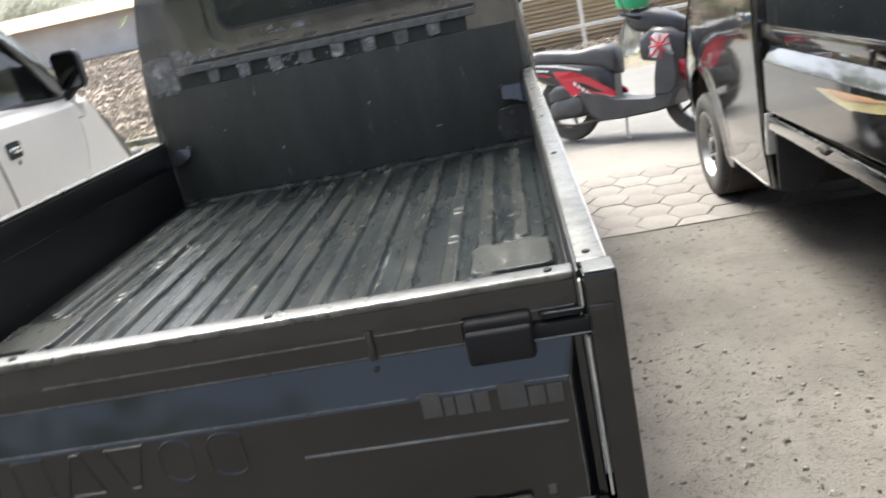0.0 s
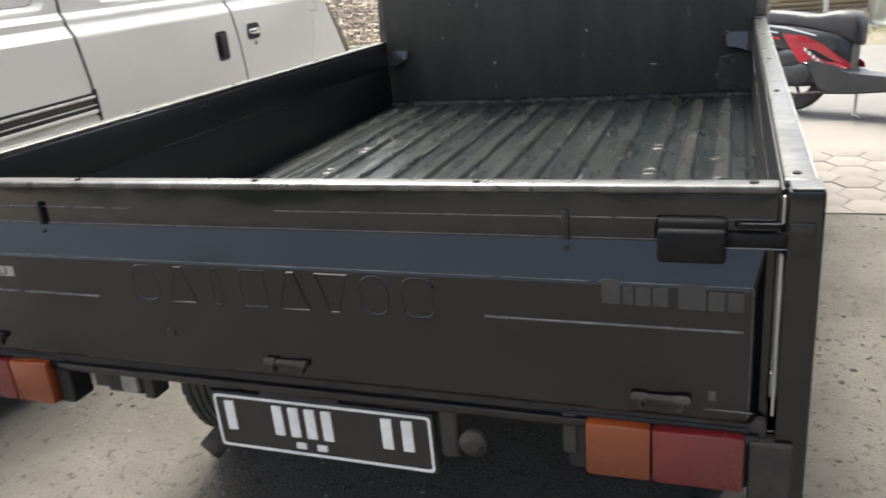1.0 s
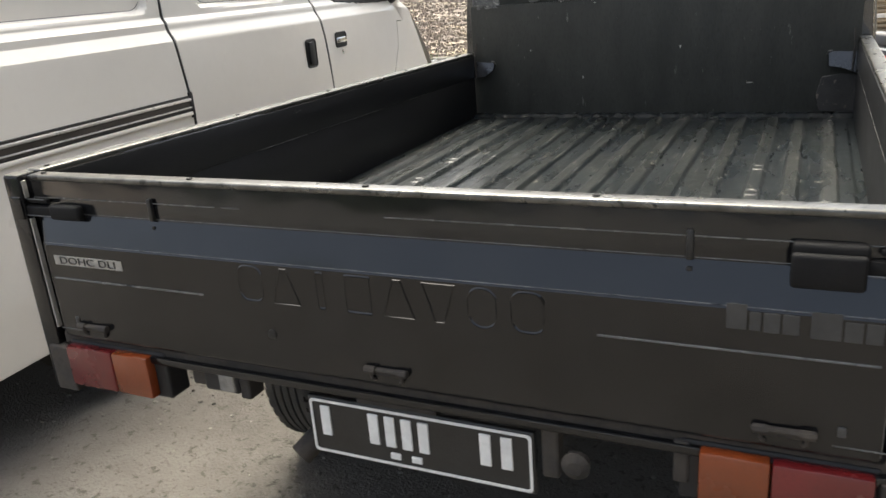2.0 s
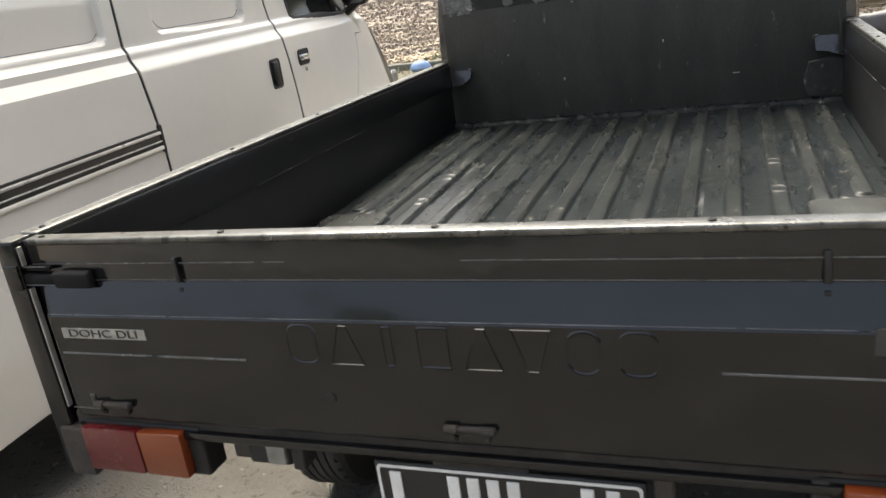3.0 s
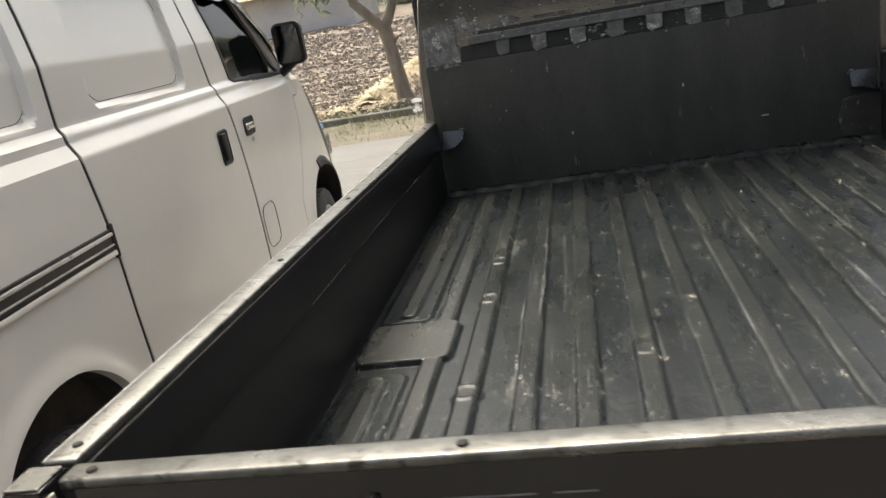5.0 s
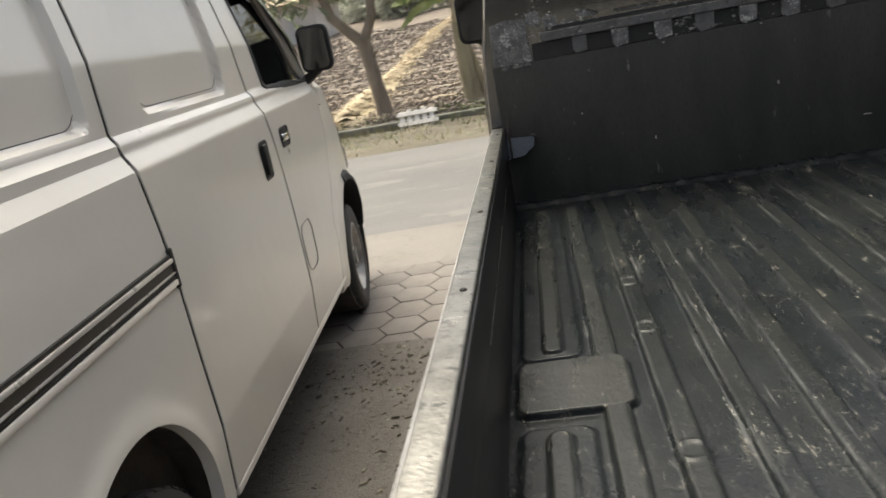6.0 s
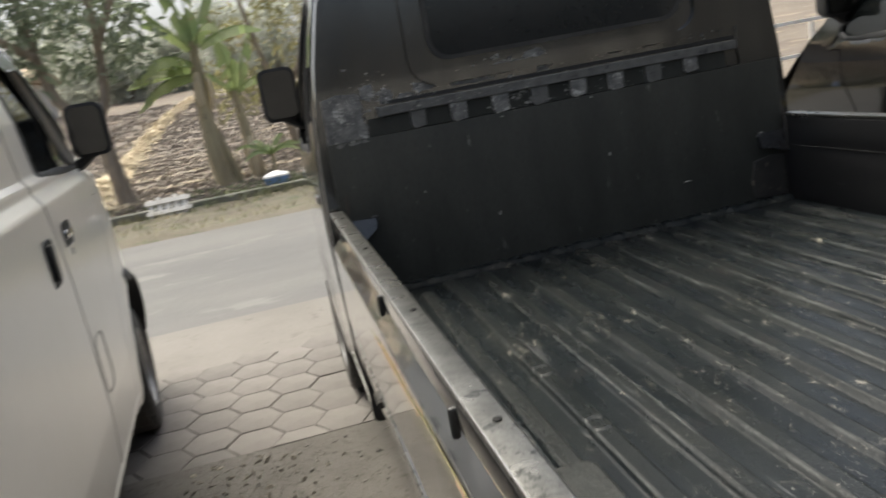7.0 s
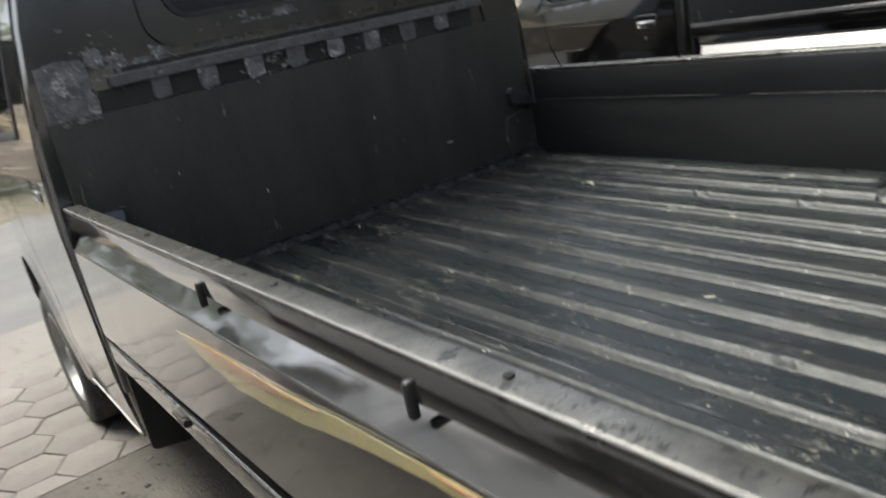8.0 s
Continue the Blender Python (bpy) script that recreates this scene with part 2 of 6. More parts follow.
ground_mat = surface("worn_concrete_yard", (0.116, 0.107, 0.095), (0.078, 0.071, 0.063), 0.92, 0, 2.3, 110, 0.6, (0.050, 0.044, 0.037), 0.575, 26, depth=0.018)
paver_mat = surface("hexagon_paver", (0.152, 0.139, 0.128), (0.118, 0.108, 0.099), 0.85, 0, 3, 120, 0.4, (0.09, 0.08, 0.07), 0.64, 14, depth=0.006, random=0.12)
joint_mat = surface("sandy_joint", (0.105, 0.095, 0.083), (0.078, 0.070, 0.061), 0.95, 0, 10, 90, 0.5, depth=0.006)
apron_mat = surface("pale_concrete_apron", (0.163, 0.151, 0.137), (0.132, 0.122, 0.110), 0.9, 0, 1.1, 60, 0.35, (0.115, 0.105, 0.094), 0.60, 5, depth=0.008)
asphalt_mat = surface("asphalt", (0.084, 0.083, 0.082), (0.128, 0.124, 0.119), 0.85, 0, 0.8, 110, 0.5, (0.134, 0.130, 0.124), 0.60, 1.7, depth=0.008, stretch=(0.3, 1, 1))
verge_mat = surface("dry_verge", (0.130, 0.112, 0.080), (0.090, 0.078, 0.056), 0.95, 0, 1.5, 30, 0.8, (0.066, 0.076, 0.040), 0.56, 3, depth=0.03)
field_mat = surface("ploughed_soil", (0.155, 0.128, 0.100), (0.100, 0.081, 0.066), 0.95, 0, 0.5, 7, 1.0, (0.24, 0.195, 0.135), 0.60, 1.3, depth=0.10, stretch=(0.35, 1, 1))
clod_mat = surface("soil_clod", (0.175, 0.147, 0.123), (0.25, 0.213, 0.175), 0.95, 0, 1.1, 20, 0.8, depth=0.03, island=0.42)
straw_mat = surface("dry_straw", (0.56, 0.475, 0.335), (0.46, 0.39, 0.27), 0.9, 0, 2, 40, 0.3, depth=0.03, island=0.25)
low_wall_mat = surface("mossy_concrete", (0.17, 0.163, 0.14), (0.115, 0.118, 0.092), 0.9, 0, 2.2, 30, 0.7, (0.055, 0.065, 0.035), 0.60, 4, depth=0.015)
house_mat = surface("pale_plaster", (0.62, 0.60, 0.56), (0.50, 0.48, 0.45), 0.9, 0, 0.6, 12, 0.2, depth=0.01)
bark_mat = surface("tree_bark", (0.27, 0.225, 0.175), (0.17, 0.14, 0.108), 0.9, 0, 8, 40, 0.7, depth=0.02, stretch=(1, 1, 0.3))
# Greens raised and greyed so that the colour carries some haze.
leaf_mat = surface("mango_leaf", (0.15, 0.185, 0.125), (0.21, 0.24, 0.165), 0.45, 0, 0.9, 20, 0.1, island=0.35, through=0.45)
olive_leaf = surface("olive_leaf", (0.20, 0.20, 0.09), (0.27, 0.24, 0.125), 0.6, 0, 0.9, 20, 0.1, island=0.35, through=0.45)
weed_mat = surface("low_weeds", (0.085, 0.115, 0.045), (0.15, 0.145, 0.070), 0.65, 0, 1.3, 20, 0.1, island=0.4)
# Over-pale greens: the distance haze is painted into the leaf colour.
haze_leaf_mat = surface("hazed_far_foliage", (0.42, 0.44, 0.37), (0.50, 0.51, 0.44), 0.8, 0, 0.5, 8, 0.1, island=0.15, through=0.45)
banana_mat = surface("banana_leaf", (0.21, 0.29, 0.11), (0.30, 0.35, 0.16), 0.42, 0, 2, 30, 0.15, (0.30, 0.24, 0.13), 0.62, 5, through=0.5)
banana_stem = surface("banana_stem", (0.36, 0.315, 0.20), (0.22, 0.18, 0.115), 0.8, 0, 5, 30, 0.4, (0.12, 0.095, 0.06), 0.60, 8, stretch=(1, 1, 0.2))
white_metal = surface("white_railing_paint", (0.72, 0.70, 0.66), (0.55, 0.52, 0.48), 0.5, 0, 6, 80, 0.1)
bamboo_mat = surface("stacked_bamboo", (0.32, 0.25, 0.16), (0.20, 0.15, 0.10), 0.8, 0, 3, 40, 0.4, stretch=(0.2, 1, 1))
bike_red = surface("red_fairing", (0.42, 0.018, 0.035), (0.36, 0.015, 0.03), 0.25, 0, 4, 150, 0.02, coat=0.6)
bike_black = surface("black_fairing", (0.013, 0.013, 0.016), (0.025, 0.025, 0.028), 0.32, 0, 6, 150, 0.05, coat=0.3)
bike_grey = surface("dusty_black_plastic", (0.027, 0.028, 0.031), (0.044, 0.044, 0.045), 0.42, 0, 6, 150, 0.2)
bike_white = surface("white_decal", (0.70, 0.70, 0.70), (0.60, 0.60, 0.60), 0.4, 0, 6, 150, 0.02)
seat_mat = surface("seat_vinyl", (0.035, 0.036, 0.042), (0.055, 0.055, 0.06), 0.5, 0, 8, 200, 0.25, depth=0.003)
green_cloth = surface("green_plastic", (0.05, 0.42, 0.19), (0.04, 0.34, 0.15), 0.45, 0, 5, 60, 0.1)
blue_mat = surface("blue_plastic", (0.13, 0.22, 0.42), (0.18, 0.28, 0.46), 0.5, 0, 5, 60, 0.1)
stone_mat = surface("gravel_stone", (0.15, 0.14, 0.124), (0.085, 0.078, 0.069), 0.9, 0, 20, 90, 0.4, island=0.5)
dark_wall_mat = surface("east_blocker_plaster", (0.095, 0.092, 0.084), (0.060, 0.058, 0.053), 0.9, 0, 1.2, 30, 0.3)
wall_mat = surface("unseen_wall_plaster", (0.32, 0.31, 0.29), (0.22, 0.21, 0.20), 0.9, 0, 1.5, 30, 0.3)


# ---- mesh helpers ----
def part(name, bm, material, parent=None, label="", smooth=False, crisp=40):
    me = bpy.data.meshes.new(name)
    bmesh.ops.recalc_face_normals(bm, faces=bm.faces[:])
    bm.to_mesh(me)
    bm.free()
    for m in material if isinstance(material, (list, tuple)) else (material,):
        me.materials.append(m)
    if smooth:
        me.shade_smooth()
        me.set_sharp_from_angle(angle=radians(crisp))
    ob = new(name, me)
    ob.parent = parent
    if label:
        ob["label"] = label
    return ob


def thing(name, place=(0, 0, 0), label="", category="", group="", kind=""):
    ob = new(name)
    ob.location = place
    return tagged(ob, label, category, group, kind)


def bx(bm, x0, x1, y0, y1, z0, z1, bev=0.0, seg=2):
    r = bmesh.ops.create_cube(bm, size=1, matrix=Matrix.Translation(((x0 + x1) / 2, (y0 + y1) / 2, (z0 + z1) / 2)) @ Matrix.Diagonal((abs(x1 - x0), abs(y1 - y0), abs(z1 - z0), 1)))
    if bev:
        es = list({e for v in r["verts"] for e in v.link_edges})
        bmesh.ops.bevel(bm, geom=es, offset=bev, segments=seg, affect="EDGES", profile=0.5)
    return bm


def box(*a, **k):
    return bx(bmesh.new(), *a, **k)


def rings(bm, loops, cap=True, close=False):
    """Joins loops of equally many points by quads; ends capped."""
    vs = [[bm.verts.new(p) for p in lp] for lp in loops]
    pairs = list(zip(vs, vs[1:])) + ([(vs[-1], vs[0])] if close else [])
    for a, b in pairs:
        k = len(a)
        for i in range(k):
            bm.faces.new((a[i], a[(i + 1) % k], b[(i + 1) % k], b[i]))
    if cap and not close:
        bm.faces.new(vs[0][::-1])
        bm.faces.new(vs[-1])
    return bm


def round_rect(x0, x1, y0, y1, r, n=4):
    pts = []
    for cx, cy, a0 in ((x1 - r, y1 - r, 0), (x0 + r, y1 - r, 90), (x0 + r, y0 + r, 180), (x1 - r, y0 + r, 270)):
        for i in range(n + 1):
            a = radians(a0 + 90 * i / n)
            pts.append((cx + r * math.cos(a), cy + r * math.sin(a)))
    return pts


def frame_axis(d):
    d = Vector(d).normalized()
    u = d.cross(Vector((0, 0, 1)) if abs(d.z) < 0.9 else Vector((1, 0, 0))).normalized()
    return d, u, d.cross(u)


def tube(bm, pts, radii, seg=10, cap=True):
    pts = [Vector(p) for p in pts]
    if isinstance(radii, (int, float)):
        radii = [radii] * len(pts)
    loops, u = [], None
    for i, p in enumerate(pts):
        d = (pts[min(i + 1, len(pts) - 1)] - pts[max(i - 1, 0)]).normalized()
        if u is None:
            _, u, w = frame_axis(d)
        else:
            u = (u - d * u.dot(d)).normalized()
            w = d.cross(u)
        loops.append([p + radii[i] * (u * math.cos(2 * math.pi * k / seg) + w * math.sin(2 * math.pi * k / seg)) for k in range(seg)])
    return rings(bm, loops, cap)


def lathe(bm, profile, centre, axis, seg=32, closed=True):
    """Turns (radius, height) round an axis; a closed profile gives a ring."""
    d, u, w = frame_axis(axis)
    c = Vector(centre)
    loops = [[c + d * h + r * (u * math.cos(2 * math.pi * k / seg) + w * math.sin(2 * math.pi * k / seg)) for k in range(seg)] for r, h in profile]
    return rings(bm, loops, cap=not closed, close=closed)


def lerp(table, t):
    if t <= table[0][0]:
        return table[0][1]
    for (a, x), (b, y) in zip(table, table[1:]):
        if t <= b:
            return x + (y - x) * (t - a) / (b - a)
    return table[-1][1]


def smooth01(t):
    t = max(0.0, min(1.0, t))
    return t * t * (3 - 2 * t)


# ---- the yard, the road and the field ----
def plain_sheet(name, x0, x1, y0, y1, z, material, label, nx=1, ny=1, rough=0.0, thick=0.0, seed=0):
    bm = bmesh.new()
    g = [[bm.verts.new((x0 + (x1 - x0) * i / nx, y0 + (y1 - y0) * j / ny,
                        z + (rough * noise.fractal((x0 + (x1 - x0) * i / nx + seed, y0 + (y1 - y0) * j / ny, 0), 1.0, 2.0, 4) if rough else 0)))
          for j in range(ny + 1)] for i in range(nx + 1)]
    for i in range(nx):
        for j in range(ny):
            bm.faces.new((g[i][j], g[i + 1][j], g[i + 1][j + 1], g[i][j + 1]))
    ob = part(name, bm, material)
    return tagged(ob, label, name.split("_")[0], kind="structure")


# One ground sheet to the horizon; the field rises a little away from the road.
def field_z(x, y):
    base = -0.06 + max(0.0, y - 13.0) * 0.022 + max(0.0, min(y, 60.0) - 22.0) * 0.045
    return base + (0.10 * noise.fractal((x * 0.5, y * 0.5, 3), 1.0, 2.0, 4) if 11.5 < y < 60 else 0.0)


bm = bmesh.new()
ys = [-90, -40, -12, -3, 4, 9, 10.2, 11.2] + [11.5 + 0.35 * i for i in range(70)] + [38, 45, 60, 90, 150, 400, 1500]
xs = [-1500, -400, -120, -60, -40, -30] + [-24 + 0.5 * i for i in range(81)] + [20, 30, 60, 120, 400, 1500]
rows_v = [[bm.verts.new((x, y, -0.07 if y < 11.3 else field_z(x, y))) for x in xs] for y in ys]
for a, b in zip(rows_v, rows_v[1:]):
    for i in range(len(xs) - 1):
        bm.faces.new((a[i], a[i + 1], b[i + 1], b[i]))
tagged(part("ground", bm, field_mat, smooth=True), "brown ploughed field soil under everything", "ground", kind="structure")

plain_sheet("yard", -14, 14, -9, 3.035, 0.0, ground_mat, "worn grey-brown concrete yard with grit and dirt", 160, 70, 0.012)
plain_sheet("paver_bed", -14, 14, 3.03, 4.30, -0.010, joint_mat, "dark sandy joints between hexagon pavers")
plain_sheet("apron", -60, 60, 4.22, 5.18, -0.006, apron_mat, "pale dusty concrete apron beside the road", 200, 6, 0.006)
plain_sheet("road", -120, 120, 5.18, 9.15, -0.012, asphalt_mat, "grey worn asphalt road", 160, 12, 0.010)


def verge_z(x, y):
    return -0.022 + smooth01((y - 9.1) / 0.5) * (0.03 + 0.05 * noise.fractal((x, y, 5), 1.0, 2.0, 4))


bm = bmesh.new()
xs = [-60, -40, -25] + [-16 + 0.12 * i for i in range(220)] + [11, 16, 25, 40, 60]
g = [[bm.verts.new((x, yy, verge_z(x, yy))) for yy in [9.13 + 0.14 * noise.fractal((x * 1.3, 2, 0), 1.0, 2.0, 4)] + [9.32 + 0.11 * j for j in range(19)]] for x in xs]
for a, b in zip(g, g[1:]):
    for j in range(19):
        bm.faces.new((a[j], b[j], b[j + 1], a[j + 1]))
tagged(part("verge", bm, verge_mat, smooth=True), "dry yellow-brown grass verge", "verge", kind="structure")


# ---- vehicles ----
def wheel(parent, x, y, r=0.285, width=0.165, out=1, label=""):
    """A steel wheel with its tyre; out is the side that faces outwards."""
    z = r
    h = width / 2
    c, ax = (x, y, z), (out, 0, 0)
    rim_r = r * 0.64
    bm = bmesh.new()
    lathe(bm, [(rim_r * 0.87, h * 0.30), (rim_r * 0.72, h * 0.28), (rim_r * 0.55, h * 0.5), (rim_r * 0.40, h * 0.62),
               (rim_r * 0.22, h * 0.62), (rim_r * 0.20, h * 0.85), (0.004, h * 0.88)], c, ax, 36, closed=False)
    hub = part("wheel", bm, shaded_dish_steel, parent, label or "dusty pressed-steel wheel with shade painted into its recess", smooth=True)
    bm = bmesh.new()
    lathe(bm, [(rim_r * 1.01, h * 0.80), (rim_r * 1.02, h * 0.96), (rim_r * 0.97, h * 1.0), (rim_r * 0.93, h * 0.90), (rim_r * 0.90, h * 0.45), (rim_r * 0.84, h * 0.26), (rim_r * 0.88, h * 0.22)], c, ax, 40, closed=True)
    part("rim", bm, wheel_steel, hub, "bright steel rim", smooth=True)
    bm = bmesh.new()
    tread = [(rim_r, h * 0.9), (rim_r * 1.06, h * 1.0), (r * 0.86, h * 1.06), (r * 0.96, h * 0.95), (r * 0.99, h * 0.80)]
    for k in range(5):
        a = h * (0.62 - 0.31 * k)
        tread += [(r, a + h * 0.12), (r, a - h * 0.10), (r * 0.975, a - h * 0.11), (r * 0.975, a - h * 0.18)]
    tread += [(r * 0.99, -h * 0.85), (r * 0.94, -h), (rim_r, -h * 0.9)]
    lathe(bm, tread, c, ax, 48, closed=True)
    d, u, w = frame_axis(ax)
    for k in range(44):  # shoulder blocks
        for row in (-1, 1):
            a0 = 2 * math.pi * (k + 0.25 * row) / 44
            lp = []
            for rr, hh, da in ((r * 0.984, 0.91, 0.046), (r * 1.003, 0.82, 0.046), (r * 1.003, 0.62, 0.040), (r * 0.97, 0.60, 0.040)):
                lp.append([Vector(c) + d * (row * h * hh) + rr * (u * math.cos(a0 + sg * da) + w * math.sin(a0 + sg * da)) for sg in (-1, 1)])
            rings(bm, [[q[0] for q in lp], [q[1] for q in lp]])
    part("tyre", bm, rubber, hub, "black worn rubber tyre", smooth=True)
    d, u, w = frame_axis(ax)
    for k in range(5):
        bm = bmesh.new()
        a = 2 * math.pi * k / 5
        p = Vector(c) + d * h * 0.58 + rim_r * 0.33 * (u * math.cos(a) + w * math.sin(a))
        lathe(bm, [(0.011, 0), (0.011, 0.016), (0.003, 0.02)], p, ax, 6, closed=False)
        part("wheel_nut", bm, chrome, hub)
    for k in range(12):
        bm = bmesh.new()
        a = 2 * math.pi * (k + 0.5) / 12
        p = Vector(c) + d * h * 0.33 + rim_r * 0.74 * (u * math.cos(a) + w * math.sin(a))
        lathe(bm, [(0.022, -0.01), (0.022, 0.017), (0.003, 0.018)], p, ax, 12, closed=False)
        part("vent_hole", bm, plate_black, hub)
    return hub


def turn_wheel(hub, place, degrees):
    """Steer a wheel about the upright line through its middle."""
    c = Vector((place[0], place[1], 0))
    hub.matrix_basis = Matrix.Translation(c) @ Matrix.Rotation(radians(degrees), 4, "Z") @ Matrix.Translation(-c)


HALF = [(0.20, 0.79), (0.30, 0.815), (0.50, 0.832), (0.94, 0.832), (1.06, 0.829), (1.195, 0.823), (1.238, 0.801), (1.262, 0.800), (1.283, 0.784), (1.45, 0.778), (1.68, 0.738), (1.78, 0.70), (1.84, 0.63), (1.875, 0.53)]

HALF_CAB = [(0.20, 0.79), (0.30, 0.82), (0.50, 0.842), (0.94, 0.850), (1.06, 0.848), (1.17, 0.838), (1.28, 0.825), (1.35, 0.814), (1.45, 0.798), (1.54, 0.778), (1.68, 0.740), (1.78, 0.70), (1.84, 0.63), (1.875, 0.53)]


def half_width(y, z, nose):
    """Half the body's width at a height, narrowing towards the nose."""
    s = max(0.0, min(1.0, (y - (nose - 0.95)) / 0.95))
    return lerp(HALF if nose > 4.25 else HALF_CAB, z) * (1 - (0.15 if nose > 4.25 else 0.08) * s ** 2.0)


def top_line(nose):
    return [(nose - 9, 1.875), (nose - 1.75, 1.865), (nose - 1.50, 1.82), (nose - 1.30, 1.72), (nose - 0.80, 1.25), (nose - 0.70, 1.18), (nose - 0.46, 0.97), (nose - 0.28, 0.82), (nose - 0.12, 0.62), (nose - 0.04, 0.50), (nose, 0.42)]


def poly_sd(p, poly):
    """Signed distance to a polygon in a plane: negative inside."""
    x, y = p
    best, inside = 1e9, False
    for (ax, ay), (cx, cy) in zip(poly, poly[1:] + poly[:1]):
        dx, dy = cx - ax, cy - ay
        t = max(0.0, min(1.0, ((x - ax) * dx + (y - ay) * dy) / (dx * dx + dy * dy)))
        best = min(best, math.hypot(x - ax - t * dx, y - ay - t * dy))
        if (ay > y) != (cy > y) and x < ax + (y - ay) / (cy - ay) * dx:
            inside = not inside
    return -best if inside else best


def body_panel(name, side, rear, front, low, nose, paint, parent, arches=(), window=None, pressed=None, label="", flare=0.012, tint=None, nu=30, nv=44, top=None):
    """One pressed body panel between two seam curves, with arches cut out, a lip round its edge, a pane or a pressed field."""
    tl = top_line(nose)
    bm = bmesh.new()
    cut = [lambda p, a=a: math.hypot(p[0] - a[0], p[1] - a[1]) - a[2] for a in arches]
    rounded = None
    if window:
        rounded = lambda p: poly_sd(p, window) - 0.035

    def place(y, z):
        x = half_width(y, z, nose)
        for a in arches:
            d = math.hypot(y - a[0], z - a[1]) - a[2]
            x += flare * math.exp(-(max(d, 0) / 0.045) ** 2)
        if pressed:
            x -= 0.024 * smooth01(-(poly_sd((y, z), pressed) - 0.05) / 0.016)
        if rounded:
            x -= 0.010 * smooth01(1 - abs(rounded((y, z))) / 0.02) if rounded((y, z)) < 0 else 0.0
        return side * x

    grid = []
    for i in range(nu + 1):
        col = []
        for j in range(nv + 1):
            v = j / nv
            z0 = low
            u = i / nu
            z = z0 + (1.87 - z0) * v
            for _ in range(3):
                y = lerp(rear, z) + (lerp(front, z) - lerp(rear, z)) * u
                zt = min(lerp(tl, y) - 0.012, top if top else 9)
                z = z0 + (zt - z0) * v
            col.append([y, z])
        grid.append(col)
    faces = {}
    for i in range(nu):
        for j in range(nv):
            q = (grid[i][j], grid[i + 1][j], grid[i + 1][j + 1], grid[i][j + 1])
            c = (sum(p[0] for p in q) / 4, sum(p[1] for p in q) / 4)
            faces[i, j] = 1 if any(t(c) < 0 for t in cut) else 2 if rounded and rounded(c) < 0 else 0
    for i in range(nu + 1):
        for j in range(nv + 1):
            kinds = {faces[a, b] for a in (i - 1, i) for b in (j - 1, j) if (a, b) in faces}
            if len(kinds) > 1:
                for want, group in ((1, cut), (2, [rounded] if rounded else [])):
                    if want in kinds:
                        p = grid[i][j]
                        t = min(group, key=lambda f: f(p))
                        for _ in range(3):
                            d, e = t(p), 1e-4
                            gx, gy = (t((p[0] + e, p[1])) - d) / e, (t((p[0], p[1] + e)) - d) / e
                            k = d / max(1e-6, gx * gx + gy * gy)
                            p[0] -= gx * k
                            p[1] -= gy * k
    vs = {}
    pane = bmesh.new()
    ps = {}
    for (i, j), kind in faces.items():
        if kind == 1:
            continue
        target, store, inset = (pane, ps, 0.012) if kind == 2 else (bm, vs, 0.0)
        q = []
        for a, b in ((i, j), (i + 1, j), (i + 1, j + 1), (i, j + 1)):
            if (a, b) not in store:
                y, z = grid[a][b]
                store[a, b] = target.verts.new((place(y, z) - side * inset, y, z))
            if store[a, b] not in q:
                q.append(store[a, b])
        try:
            target.faces.new(q)
        except ValueError:
            pass
    rim = [e for e in bm.edges if e.is_boundary]
    ext = bmesh.ops.extrude_edge_only(bm, edges=rim)
    for v in [g for g in ext["geom"] if isinstance(g, bmesh.types.BMVert)]:
        v.co.x -= side * 0.035
    ob = part(name, bm, paint, parent, label, smooth=True, crisp=19 if pressed and side > 0 else 40)
    if rounded:
        bm = bmesh.new()
        cy, cz = sum(p[0] for p in window) / len(window), sum(p[1] for p in window) / len(window)
        pts = []
        for k in range(64):
            a = 2 * math.pi * k / 64
            r = 0.0
            while rounded((cy + r * math.cos(a), cz + r * math.sin(a))) < 0:
                r += 0.004
            y, z = cy + r * math.cos(a), cz + r * math.sin(a)
            pts.append(Vector((side * (half_width(y, z, nose) - 0.004), y, z)))
        loops = []
        for k, p in enumerate(pts):
            d = (pts[(k + 1) % 64] - pts[k - 1]).normalized()
            inw = Vector((0, cy - p.y, cz - p.z)).normalized()
            loops.append([p + inw * 0.018, p + Vector((side * 0.008, 0, 0)) + inw * 0.006, p + Vector((side * 0.008, 0, 0)) - inw * 0.008, p - inw * 0.014, p - Vector((side * 0.014, 0, 0))])
        rings(bm, loops, close=True)
        part("window_seal", bm, black_plastic, ob, smooth=True)
        pane.free()
        pane = bmesh.new()
        steps = []
        for f in (1.0, 0.75, 0.5, 0.25, 0.02):
            row = []
            for p in pts:
                y, z = cy + (p.y - cy) * f, cz + (p.z - cz) * f
                row.append((side * (half_width(y, z, nose) - 0.014), y, z))
            steps.append(row)
        for row in reversed(steps):
            steps.append([(q[0] - side * 0.004, q[1], q[2]) for q in row])
        rings(pane, steps, cap=False)
        part("window_pane", pane, tint or window_glass, ob, "window glass, its tint standing for the dark interior", smooth=True)
    return ob


